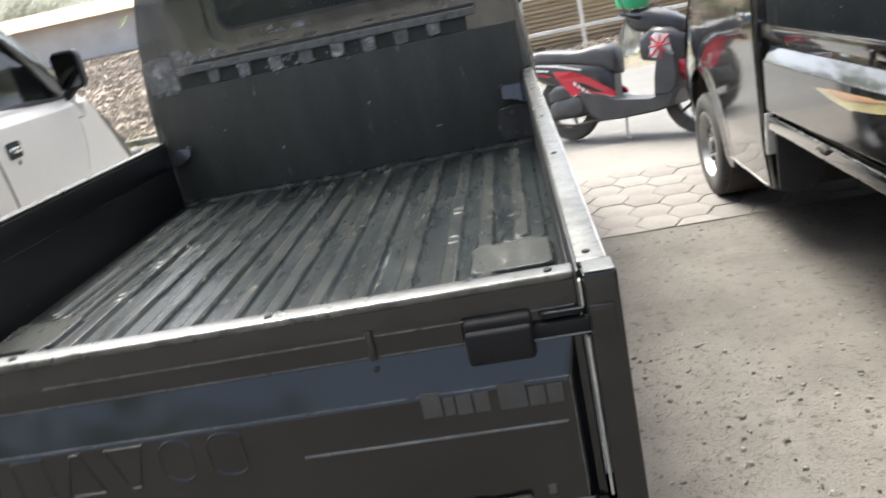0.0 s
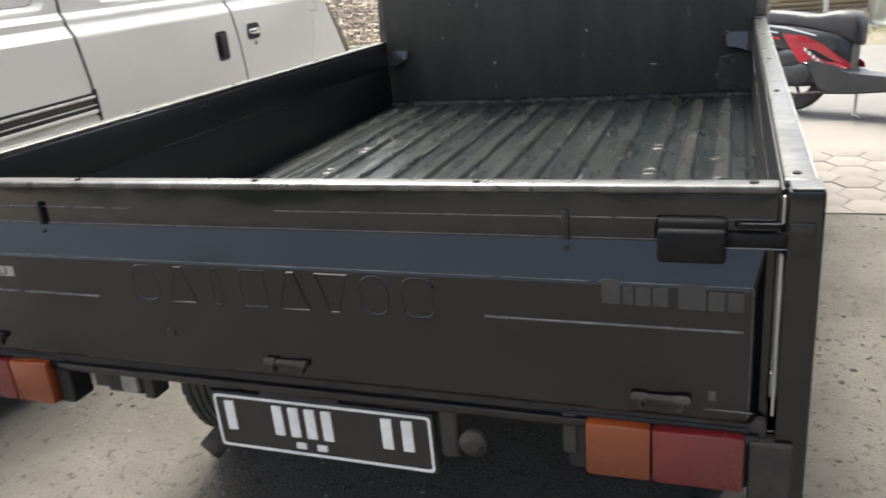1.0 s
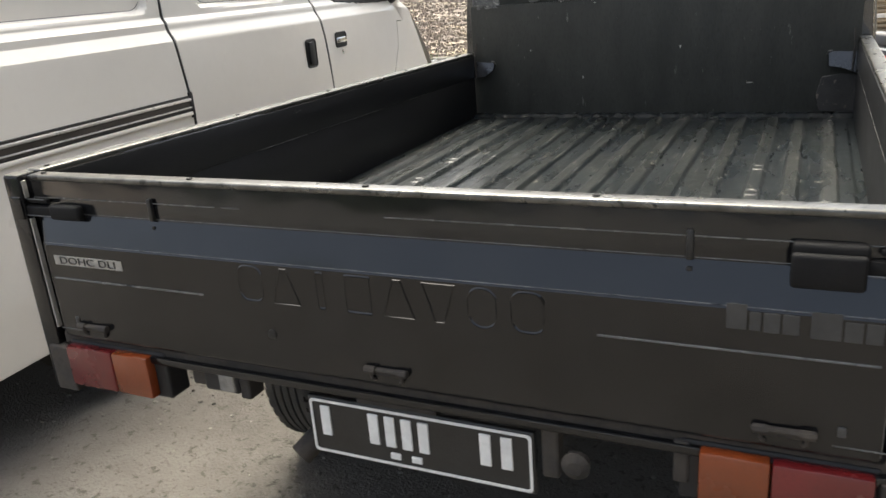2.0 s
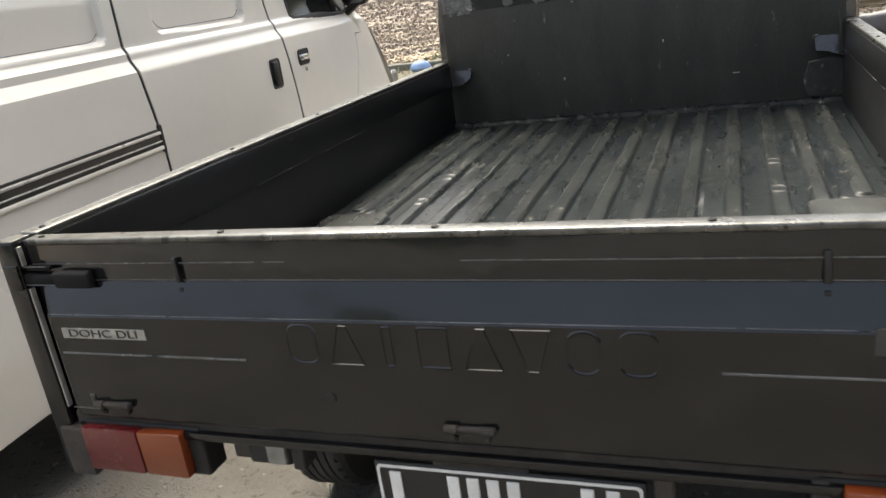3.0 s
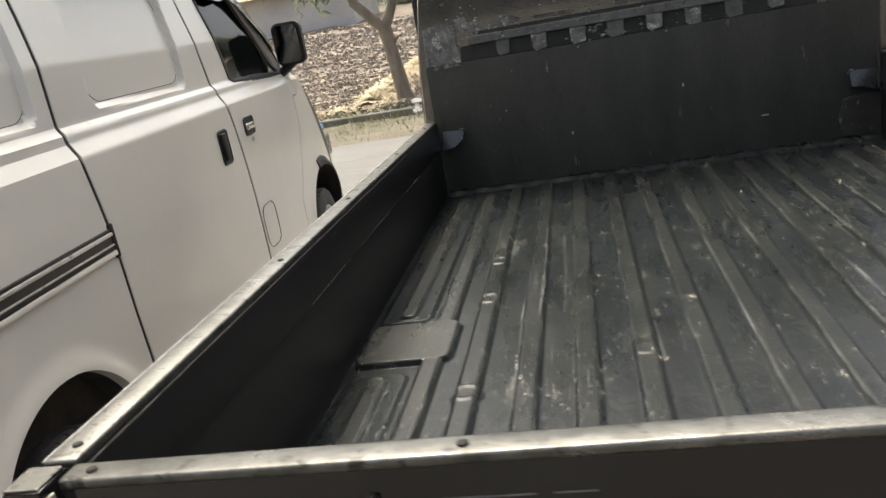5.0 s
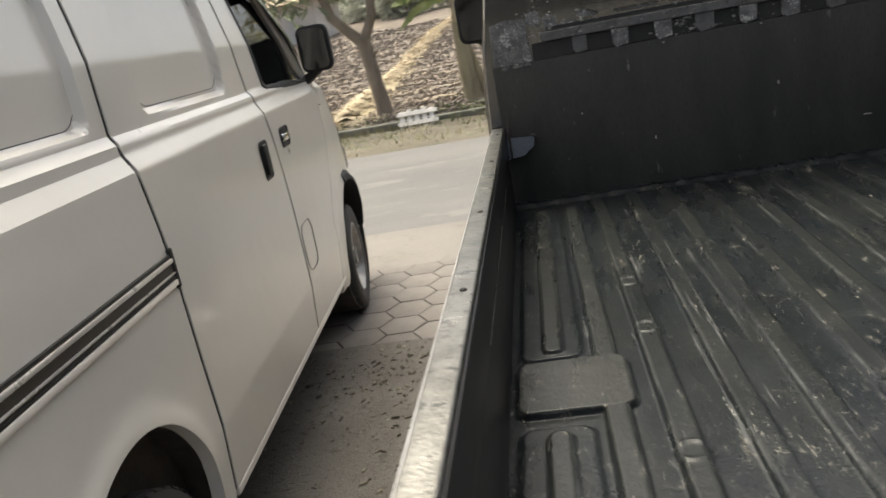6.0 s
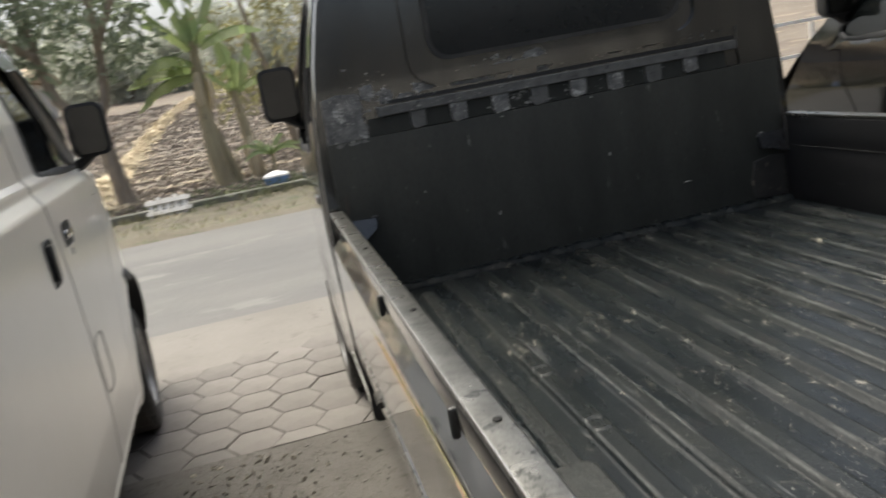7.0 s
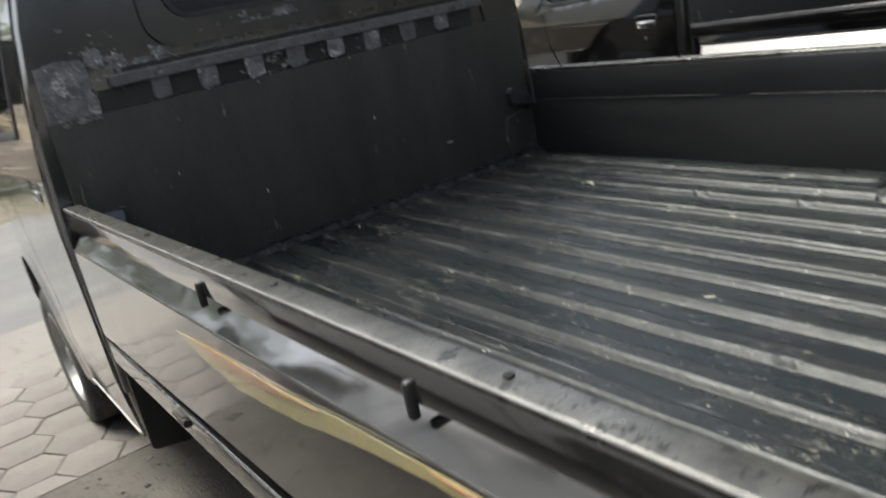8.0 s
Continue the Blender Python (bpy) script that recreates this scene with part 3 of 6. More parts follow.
def cap_surface(name, nose, y0, y1, paint, parent, label="", ny=16, nx=16, sink=0.0, crown=0.05):
    """The top of the body between two stations: roof, windscreen or bonnet."""
    tl = top_line(nose)
    bm = bmesh.new()
    g = []
    for j in range(ny + 1):
        y = y0 + (y1 - y0) * j / ny
        z = lerp(tl, y) - 0.010 - sink
        w = half_width(y, z, nose)
        g.append([bm.verts.new((w * math.sin(math.pi / 2 * s) * 1.0, y, z + crown * (1 - s * s) * (1 if z > 0.7 else 0.3))) for s in [-1 + 2 * i / nx for i in range(nx + 1)]])
    for a, b in zip(g, g[1:]):
        for i in range(nx):
            bm.faces.new((a[i], a[i + 1], b[i + 1], b[i]))
    return part(name, bm, paint, parent, label, smooth=True)


def mirror(parent, x, y, z, out):
    """A door mirror: housing on a short arm."""
    bm = bmesh.new()
    o = round_rect(-0.075, 0.075, -0.105, 0.105, 0.035)
    loops = []
    for k, (dy, s) in enumerate(((-0.03, 0.90), (-0.028, 1.0), (0.01, 1.0), (0.045, 0.86), (0.06, 0.55))):
        loops.append([(x + out * (p[0] * s), y + dy, z + p[1] * s + 0.02) for p in o])
    rings(bm, loops)
    ob = part("mirror", bm, black_plastic, parent, "black plastic door mirror", smooth=True)
    o2 = round_rect(-0.062, 0.062, -0.092, 0.092, 0.028)
    bm = bmesh.new()
    rings(bm, [[(x + out * p[0], y - 0.050 - 0.10 * p[1] + 0.08 * p[0] + dd, z + p[1] + 0.02) for p in o2] for dd in (0.02, 0.0)])
    part("mirror_glass", bm, mirror_glass, ob)
    bm = bmesh.new()
    tube(bm, [(x - out * 0.13, y + 0.02, z - 0.12), (x - out * 0.07, y + 0.02, z - 0.11), (x, y + 0.015, z - 0.07)], [0.032, 0.026, 0.02], 8)
    part("mirror_arm", bm, black_plastic, ob, smooth=True)
    return ob


def door_handle(parent, x, y, z, side, tall):
    """A recessed pull: dark cup with a painted or black flap and a lock below."""
    wy, wz = (0.052, 0.070) if tall else (0.064, 0.040)
    bm = bmesh.new()
    o = round_rect(-wy, wy, -wz, wz, 0.018)
    rings(bm, [[(x + side * 0.004, y + p[0], z + p[1]) for p in o], [(x + side * 0.007, y + p[0] * 0.94, z + p[1] * 0.94) for p in o],
               [(x + side * 0.001, y + p[0] * 0.84, z + p[1] * 0.84) for p in o]])
    ob = part("handle", bm, black_plastic, parent, "black recessed pull handle", smooth=True)
    bm = bmesh.new()
    if tall:
        bx(bm, x + side * 0.002, x + side * 0.016, y - 0.028, y + 0.020, z - 0.052, z + 0.056, 0.007)
        part("grip", bm, black_plastic, ob, smooth=True)
    else:
        bx(bm, x + side * 0.002, x + side * 0.014, y - 0.050, y + 0.050, z - 0.016, z + 0.014, 0.006)
        part("grip", bm, chrome, ob, "chrome pull flap", smooth=True)
        bm = bmesh.new()
        lathe(bm, [(0.012, 0.0), (0.012, 0.006), (0.004, 0.007)], (x + side * 0.001, y + 0.006, z - 0.062), (side, 0, 0), 14, closed=False)
        part("lock", bm, chrome, ob)
    return ob


def front_end(parent, nose, paint, rear_seam, arch, mirrors=True, back=None, visor=False):
    """Doors, wings, nose, screen and roof that van and pickup share."""
    tl = top_line(nose)
    d = nose - 4.33
    seam = [(0.2, 3.16 + d), (0.62, 3.16 + d), (0.75, 3.26 + d), (1.0, 3.38 + d), (1.2, 3.46 + d), (1.28, 3.50 + d), (1.87, 2.76 + d)]
    seam2 = [(z, y + 0.008) for z, y in seam]
    end = [(0.2, nose - 0.09), (0.45, nose - 0.03), (0.62, nose - 0.13), (0.82, nose - 0.29), (0.97, nose - 0.47), (1.17, nose - 0.69), (1.3, nose - 0.74)]
    sunk = 0.0 if visor else 0.085
    win = [(lerp(rear_seam, 1.3) + 0.25, 1.31 - sunk), (3.345 + d, 1.285 - sunk), (3.375 + d, 1.30 - sunk), (3.02 + d, 1.61), (2.95 + d, 1.645), (lerp(rear_seam, 1.65) + 0.22, 1.64)]
    for side in (-1, 1):
        door = body_panel("front_door", side, rear_seam, seam, 0.30, nose, paint, parent, arches=(arch,), window=win, label="", nu=120 if visor and side > 0 else 56, nv=210 if visor and side > 0 else 96)
        door_handle(door, side * half_width(2.6, 1.12, nose), lerp(rear_seam, 1.1) + 0.15, 1.082 if visor else 1.030, side, False)
        if visor:
            path = [(lerp(rear_seam, 1.68) + 0.20, 1.690), (2.80 + d, 1.692), (2.97 + d, 1.700), (3.075 + d, 1.652), (3.195 + d, 1.548), (3.315 + d, 1.440), (3.395 + d, 1.362)]
            mid = (2.85 + d, 1.42)
            bm = bmesh.new()
            loops = []
            for yy, zz in path:
                inn = Vector((mid[0] - yy, mid[1] - zz)).normalized() * 0.080
                hx0, hx1 = half_width(yy, zz, nose), half_width(yy + inn.x, zz + inn.y, nose)
                loops.append([(side * (hx0 + 0.001), yy, zz), (side * (hx0 + 0.016), yy + inn.x * 0.3, zz + inn.y * 0.3), (side * (hx1 + 0.022), yy + inn.x, zz + inn.y), (side * (hx1 + 0.019), yy + inn.x, zz + inn.y), (side * (hx0 + 0.012), yy + inn.x * 0.3, zz + inn.y * 0.3)])
            rings(bm, loops)
            part("rain_visor", bm, dark_glass, door, "smoked plastic rain visor", smooth=True)
        body_panel("wing", side, seam2, end, 0.24, nose, paint, parent, arches=(arch,), nu=60, nv=70)
        bm = bmesh.new()
        bx(bm, side * 0.74, side * 0.70, nose - 0.20, nose - 0.04, 0.66, 0.80, 0.02)
        part("headlight", bm, clear_lens, parent, "clear headlight lens")
        if mirrors:
            mirror(parent, side * 0.882, nose - 0.96, 1.365, side)
    cap_surface("roof", nose, (back if back is not None else nose - 4.0), nose - 1.47, paint, parent, crown=0.02, ny=12)
    cap_surface("windscreen", nose, nose - 1.40, nose - 0.82, window_glass, parent, "dark windscreen glass", crown=0.05)
    cap_surface("bonnet", nose, nose - 0.80, nose - 0.08, paint, parent, crown=0.05)
    bm = bmesh.new()
    loops = []
    for z, y in ((0.24, nose - 0.08), (0.34, nose + 0.01), (0.50, nose + 0.03), (0.60, nose - 0.01), (0.80, nose - 0.09)):
        hw = half_width(nose - 0.08, z, nose)
        loops.append([(hw * math.sin(math.pi / 2 * s), y - 0.10 * s ** 4, z) for s in [-1 + i / 8 for i in range(17)]])
    for a, b in zip(loops, loops[1:]):
        va, vb = [bm.verts.new(p) for p in a], [bm.verts.new(p) for p in b]
        for i in range(16):
            bm.faces.new((va[i], va[i + 1], vb[i + 1], vb[i]))
    part("front_bumper", bm, paint, parent, smooth=True)


# -- white panel van --
def build_van(x, y):
    van = thing("panel_van", (x, y, 0), "white panel van with blind side panels and sliding door", "van")
    van.rotation_euler.z = radians(3.3)
    nose = 4.33
    rear_arch, front_arch = (0.955, 0.365, 0.345), (3.62, 0.365, 0.345)
    tail = [(0.2, -0.05), (0.5, -0.08), (1.2, -0.06), (1.87, 0.10)]
    a_seam = [(0.2, 1.425), (0.32, 1.42), (0.73, 1.400), (0.95, 1.395), (1.25, 1.363), (1.55, 1.383), (1.87, 1.388)]
    b_seam = [(0.2, 2.55), (0.55, 2.545), (0.8, 2.545), (1.1, 2.515), (1.4, 2.45), (1.67, 2.41), (1.87, 2.38)]
    gap = 0.018
    field_1 = [(0.15, 1.35), (1.24, 1.35), (1.26, 1.64), (0.20, 1.64)]
    field_2 = [(1.62, 1.355), (2.20, 1.345), (2.22, 1.63), (1.64, 1.63)]
    for side in (-1, 1):
        body_panel("rear_quarter", side, tail, [(z, v - gap) for z, v in a_seam], 0.29, nose, white_paint, van, arches=(rear_arch,), pressed=field_1, nu=110 if side > 0 else 40, nv=190 if side > 0 else 50)
        door = body_panel("sliding_door", side, a_seam, [(z, v - gap) for z, v in b_seam], 0.30, nose, white_paint, van, arches=(rear_arch,), pressed=field_2, nu=110 if side > 0 else 40, nv=190 if side > 0 else 50)
        door_handle(door, side * half_width(2.2, 1.10, nose), 2.345, 1.043, side, True)
        lo_x, hi_x = (0.826, 0.836) if side > 0 else (-0.836, -0.826)
        track = part("door_track", box(lo_x, hi_x, -0.02, 1.384, 0.916, 0.986, bev=0.003), track_brown, van, "dark brown sliding door track", smooth=True)
        for z0, z1, proud, m, nm in ((0.966, 0.977, 0.005, rail_bright, "track_rail"), (0.979, 0.987, 0.001, seam_dark, "track_gap"), (0.938, 0.944, 0.003, rail_bright, "track_rail"), (0.927, 0.933, 0.002, seam_dark, "track_gap"), (0.910, 0.925, 0.004, white_paint, "track_edge")):
            xa, xb = (lo_x, hi_x + proud) if side > 0 else (lo_x - proud, hi_x)
            part(nm, box(xa, xb, -0.02, 1.374, z0, z1, bev=min(0.003, (z1 - z0) * 0.4)), m, track, smooth=True)
        # A dark block stands for the notch at the track's end.
        part("track_end", box(lo_x, hi_x + 0.003 * side if side > 0 else hi_x, 1.368, 1.390, 0.900, 1.000, bev=0.004), seam_dark, track, "dark block for the notch at the track end", smooth=True)
        bm = bmesh.new()
        bx(bm, side * 0.79, side * 0.818, 1.42, 3.24, 0.285, 0.312, 0.006)
        part("sill", bm, white_paint, van)
    for poly in (field_1, field_2):
        (y0, z0), (y1, z1) = poly[0], poly[2]
        bm = bmesh.new()
        pts = [Vector((half_width(p[0], p[1], nose) - 0.0236, p[0], p[1])) for p in round_rect(y0 - 0.030, y1 + 0.030, z0 - 0.030, z1 + 0.03, 0.075, 8)]
        loops = []
        for k, p in enumerate(pts):
            run = (pts[(k + 1) % len(pts)] - pts[k - 1]).normalized()
            across = Vector((0, -run.z, run.y)) * 0.0013
            loops.append([p + across, p + Vector((0.0012, 0, 0)), p - across, p - Vector((0.002, 0, 0))])
        rings(bm, loops, close=True)
        part("panel_groove", bm, bike_grey, van, "thin dark line round the blind panel", smooth=True)
    front_end(van, nose, white_paint, b_seam, front_arch, back=-0.0, visor=True)
    bm = bmesh.new()
    bx(bm, -0.70, 0.70, -0.06, 0.0, 0.35, 1.80, 0.03)
    part("tailgate", bm, white_paint, van)
    bm = bmesh.new()
    bx(bm, -0.74, 0.74, 0.02, 3.1, 0.28, 1.1)
    bx(bm, -0.55, 0.55, 3.1, 4.15, 0.28, 0.86)
    part("inner_shell", bm, chassis, van)
    for s in (-1, 1):
        for yy in (0.955, 3.62):
            bm = bmesh.new()
            lathe(bm, [(0.36, -0.12), (0.36, 0.155), (0.35, 0.155), (0.35, -0.12)], (s * 0.65, yy, 0.365), (s, 0, 0), 24)
            part("wheel_housing", bm, chassis, van)
    # Dark ribbons paint the shade in the gaps between the doors.
    for s in (-1, 1):
        for seam in (a_seam, b_seam):
            bm = bmesh.new()
            prev = None
            for k in range(40):
                z = 0.31 + (1.84 - 0.31) * k / 39
                yy = lerp(seam, z) - gap / 2
                xx = s * (half_width(yy, z, nose) - 0.0035)
                row = [bm.verts.new((xx, yy - 0.0088, z)), bm.verts.new((xx, yy + 0.0088, z))]
                if prev:
                    bm.faces.new((prev[0], prev[1], row[1], row[0]))
                prev = row
            part("door_seal", bm, seam_dark, van, "dark strip painting the shade in the door gap")
    # fuel flap outline on the door
    bm = bmesh.new()
    o = round_rect(2.562, 2.735, 0.54, 0.735, 0.05, 6)
    i2 = round_rect(2.5638, 2.7332, 0.5418, 0.7332, 0.0488, 6)
    rings(bm, [[(0.834, p[0], p[1]) for p in o], [(0.8345, p[0], p[1]) for p in i2], [(0.830, p[0], p[1]) for p in i2]], cap=False)
    part("fuel_flap_gap", bm, black_plastic, van)
    for yy in (0.955, 3.62):
        for s in (-1, 1):
            turn_wheel(wheel(van, s * 0.735, yy, out=s), (s * 0.735, yy), 4 if yy > 2 else 0)
    for s in (-1, 1):
        bm = bmesh.new()
        loops = []
        for k in range(15):
            a = radians(2 + 100 * k / 14)
            swell = 0.018 + 0.026 * math.sin(math.pi * min(1.0, (k + 3) / 15)) ** 0.6
            ring = []
            for rr, out in ((0.338, -0.03), (0.338, swell), (0.352, swell + 0.004), (0.388, swell * 0.5), (0.396, -0.004), (0.396, -0.03)):
                yy, zz = 3.62 + rr * math.cos(a), 0.365 + rr * math.sin(a)
                ring.append((s * (half_width(yy, zz, nose) + out), yy, zz))
            loops.append(ring)
        rings(bm, loops)
        part("arch_flare", bm, black_plastic, van, "black plastic flare round the wheel arch", smooth=True)
    return van


build_van(-2.332, -0.046)


# -- pickup --
def pressed_gate(name, parent, length, place, holes, paint, clips, crease=(), low=0.668, rim=rim_steel, face=0.897, edge=0.955, railed=False, worn_fold=()):
    """A drop gate: flat frame, pressed outer panel, top rim with bolt holes and hook clips. place(u, depth, z) gives the point: u along the gate, depth outwards."""
    def block(bm, u0, u1, d0, d1, z0, z1, bev=0.003, seg=2):
        b2 = box(u0, u1, d0, d1, z0, z1, bev=bev, seg=seg)
        me = bpy.data.meshes.new("tmp")
        for v in b2.verts:
            v.co = place(*v.co)
        b2.to_mesh(me)
        b2.free()
        bm.from_mesh(me)
        bpy.data.meshes.remove(me)

    bm = bmesh.new()
    if railed:  # a hollow top rail over a shallow recess
        block(bm, 0.0, length, -0.030, -0.022, low, 1.000, 0.002)
        block(bm, 0.0, length, -0.0345, 0.004, 0.975, 1.024, 0.005, 3)
        block(bm, 0.0, 0.030, -0.024, 0.000, low, 0.985, 0.003)
    else:
        block(bm, 0.0, length, -0.030, -0.004, low, 1.024)
    gate = part(name, bm, [paint], parent, smooth=True)
    bm = bmesh.new()
    back = -0.021 if railed else -0.005
    m0 = 0.030 if railed else 0.012
    o = round_rect(m0, length - m0, low + 0.004, edge, 0.006, 2)
    i = round_rect(m0 + 0.014, length - m0 - 0.014, low + 0.022, face, 0.010, 2)
    ii = round_rect(m0 + 0.018, length - m0 - 0.018, low + 0.026, face - 0.004, 0.010, 2)
    loops = [[place(p[0], back, p[1]) for p in o], [place(p[0], 0.017, p[1]) for p in i], [place(p[0], 0.019, p[1]) for p in ii]]
    rings(bm, loops)
    part("outer_panel", bm, paint, gate)
    bm = bmesh.new()
    block(bm, 0.0, length, -0.036, 0.0038 if railed else -0.002, 1.020, 1.032, 0.004, 3)
    part("top_rim", bm, rim, gate, "worn pale top rim" if rim == rim_steel else "", smooth=True)
    bm = bmesh.new()
    # Crease strips carry their highlight in a pale colour.
    if crease:
        for u0, u1 in ((0.006, length * 0.30), (length * 0.31, length * 0.335), (length * 0.52, length - 0.006)):
            block(bm, u0, u1, -0.004, -0.0022, 0.985, 0.9868, 0.0006)
        part("upper_crease", bm, worn_edge, gate)
    # Thin pale tubes: edge wear plus a painted highlight.
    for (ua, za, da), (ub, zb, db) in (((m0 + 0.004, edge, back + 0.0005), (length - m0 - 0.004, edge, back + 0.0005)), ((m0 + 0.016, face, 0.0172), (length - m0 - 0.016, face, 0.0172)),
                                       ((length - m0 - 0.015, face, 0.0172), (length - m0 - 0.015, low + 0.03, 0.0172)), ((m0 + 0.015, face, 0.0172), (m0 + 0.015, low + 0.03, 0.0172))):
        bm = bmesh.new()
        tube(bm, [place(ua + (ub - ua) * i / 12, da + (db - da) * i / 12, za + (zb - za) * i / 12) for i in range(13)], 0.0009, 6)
        part("worn_edge", bm, worn_edge, gate, "worn paint edge with its highlight painted on", smooth=True)
    if railed and rim == rim_steel:
        bm = bmesh.new()
        tube(bm, [place(length * i / 16, 0.0032, 1.0306) for i in range(17)], 0.0016, 6)
        part("rim_edge", bm, wheel_steel, gate, "thin bright edge of the top rim", smooth=True)
    for u in holes:
        bm = bmesh.new()
        c = place(u, -0.019, 1.0315)
        lathe(bm, [(0.0058, 0), (0.0056, 0.0024), (0.004, 0.0032), (0.001, 0.0034)], c, (0, 0, 1), 12, closed=False)
        part("rim_bolt", bm, matt_black, gate)
    for u in clips:
        bm = bmesh.new()
        if railed:
            block(bm, u - 0.006, u + 0.006, 0.000, 0.012, 0.958, 1.002, 0.0045, 3)
        else:
            block(bm, u - 0.005, u + 0.005, -0.006, 0.004, 0.952, 0.996, 0.003)
            block(bm, u - 0.004, u + 0.004, -0.006, 0.0035, 0.936, 0.943, 0.002)
        part("hook_clip", bm, plate_black, gate, "small black tarpaulin hook", smooth=True)
    # Lower creases too have the highlight in their pale colour.
    for u0, u1, z in crease:
        bm = bmesh.new()
        block(bm, u0, u1, 0.016, 0.0215, z - 0.0018, z + 0.0018, 0.0014)
        part("crease", bm, worn_edge, gate)
    bm = bmesh.new()
    block(bm, 0.0, length, -0.0385, -0.029, 0.922, 1.019, 0.003)
    block(bm, 0.0, length, -0.034, -0.029, 0.716, 0.930, 0.001)
    lining = part("inner_lining", bm, bed_wall, gate, smooth=True)
    for a, b in worn_fold:
        bm = bmesh.new()
        block(bm, a * length, b * length, -0.0392, -0.0375, 0.9212, 0.9228, 0.0006)
        part("worn_edge", bm, worn_edge, lining, "paint worn bright along the fold")
    return gate, block


def load_floor_mesh():
    """Pressed floor sheet: a grid whose height follows ribs, pads and ring bosses."""
    xs = np.unique(np.round(np.concatenate([np.arange(-0.80, 0.8001, 0.0045), [0.80]]), 4))
    ys = np.unique(np.round(np.concatenate([np.arange(0.03, 2.42, 0.010), [2.42]] + [np.arange(e - 0.014, e + 0.014, 0.002) for e in (0.872, 0.815, 0.838, 0.92, 1.05, 1.08, 1.10, 1.115, 0.12, 2.26)] + [np.arange(e - 0.036, e + 0.036, 0.004) for e in (0.711, 1.184, 1.47)]), 4))
    X, Y = np.meshgrid(xs, ys)
    Z = np.zeros_like(X)

    def add(x0, x1, y0, y1, r, h=0.0145, soft=0.0065):
        cx, cy, hx, hy = (x0 + x1) / 2, (y0 + y1) / 2, (x1 - x0) / 2 - r, (y1 - y0) / 2 - r
        dx, dy = np.maximum(np.abs(X - cx) - hx, 0), np.maximum(np.abs(Y - cy) - hy, 0)
        k = np.clip((r - np.hypot(dx, dy)) / soft, 0, 1)
        np.maximum(Z, h * k * k * (3 - 2 * k), out=Z)

    for k in range(5):
        c = 0.0565 * (2 * k + 1)
        for s in (-1, 1):
            add(s * c - 0.024, s * c + 0.024, 0.07, 2.345, 0.022)
    for s in (-1, 1):
        for c, y0, y1 in ((0.603, 1.05, 2.26), (0.603, 0.12, 0.92), (0.703, 1.115, 2.26), (0.703, 0.12, 0.815)):
            add(s * c - 0.024, s * c + 0.024, y0, y1, 0.023)
        add(min(s * 0.562, s * 0.778), max(s * 0.562, s * 0.778), 0.872, 1.080, 0.030, 0.0148)
        for y0, y1 in ((0.12, 0.838), (1.100, 2.26)):  # half-height plates beside the pad
            add(min(s * 0.642, s * 0.772), max(s * 0.642, s * 0.772), y0, y1, 0.030, 0.0065)
        for yy in (0.711, 1.184, 1.47):
            d = np.hypot(X - s * 0.5085, Y - yy)
            ring = np.clip(1 - np.abs(d - 0.026) / 0.008, 0, 1)
            Z += 0.0032 * ring * ring * (3 - 2 * ring)
    rib = np.clip(Z / 0.0145, 0, 1)
    outer = (np.abs(X) > 0.56) & (rib > 0.95)  # outer rib tops set paler, palest on the pads
    rib[outer] = 1.15
    rib[outer & (Y > 0.872) & (Y < 1.080)] = 1.40
    boss = np.clip((0.030 - np.hypot(X + 0.1695, Y - 0.833)) / 0.006, 0, 1)
    Z += 0.0022 * boss * boss * (3 - 2 * boss)
    lip = np.clip((Y - 2.365) / 0.02, 0, 1)
    Z = np.maximum(Z, 0.016 * lip + 0.003 * lip * np.sin(X * 95) * np.sin(X * 37))
    for _ in range(70):
        bx0, by0, br, bh = np.random.uniform(-0.75, 0.75), np.random.uniform(0.1, 2.3), np.random.uniform(0.03, 0.12), np.random.uniform(-0.0022, 0.0012)
        Z += bh * np.exp(-((X - bx0) ** 2 + (Y - by0) ** 2) / (br * br))
    verts = np.stack([X, Y, Z + 0.7135], -1).reshape(-1, 3)
    nx, ny = len(xs), len(ys)
    i = np.arange(nx * ny).reshape(ny, nx)
    quads = np.stack([i[:-1, :-1], i[:-1, 1:], i[1:, 1:], i[1:, :-1]], -1).reshape(-1, 4)
    me = bpy.data.meshes.new("load_floor")
    me.from_pydata(verts.tolist(), [], quads.tolist())
    me.attributes.new("rib_height", "FLOAT", "POINT").data.foreach_set("value", rib.astype(np.float32).ravel())
    me.materials.append(bed_floor_mat)
    me.shade_smooth()
    return me


LOAD_FLOOR = load_floor_mesh()


# scabs of old decal on the cab wall: centre, width, height
PATCHES = ((-0.30, 1.332, 0.16, 0.028), (-0.17, 1.350, 0.16, 0.040), (-0.08, 1.378, 0.09, 0.030), (-0.055, 1.330, 0.045, 0.030), (-0.46, 1.338, 0.075, 0.040), (-0.52, 1.322, 0.06, 0.020),
           (-0.585, 1.330, 0.05, 0.05), (-0.64, 1.352, 0.05, 0.06), (-0.06, 1.285, 0.05, 0.022), (0.20, 1.336, 0.06, 0.016), (0.33, 1.338, 0.05, 0.014))


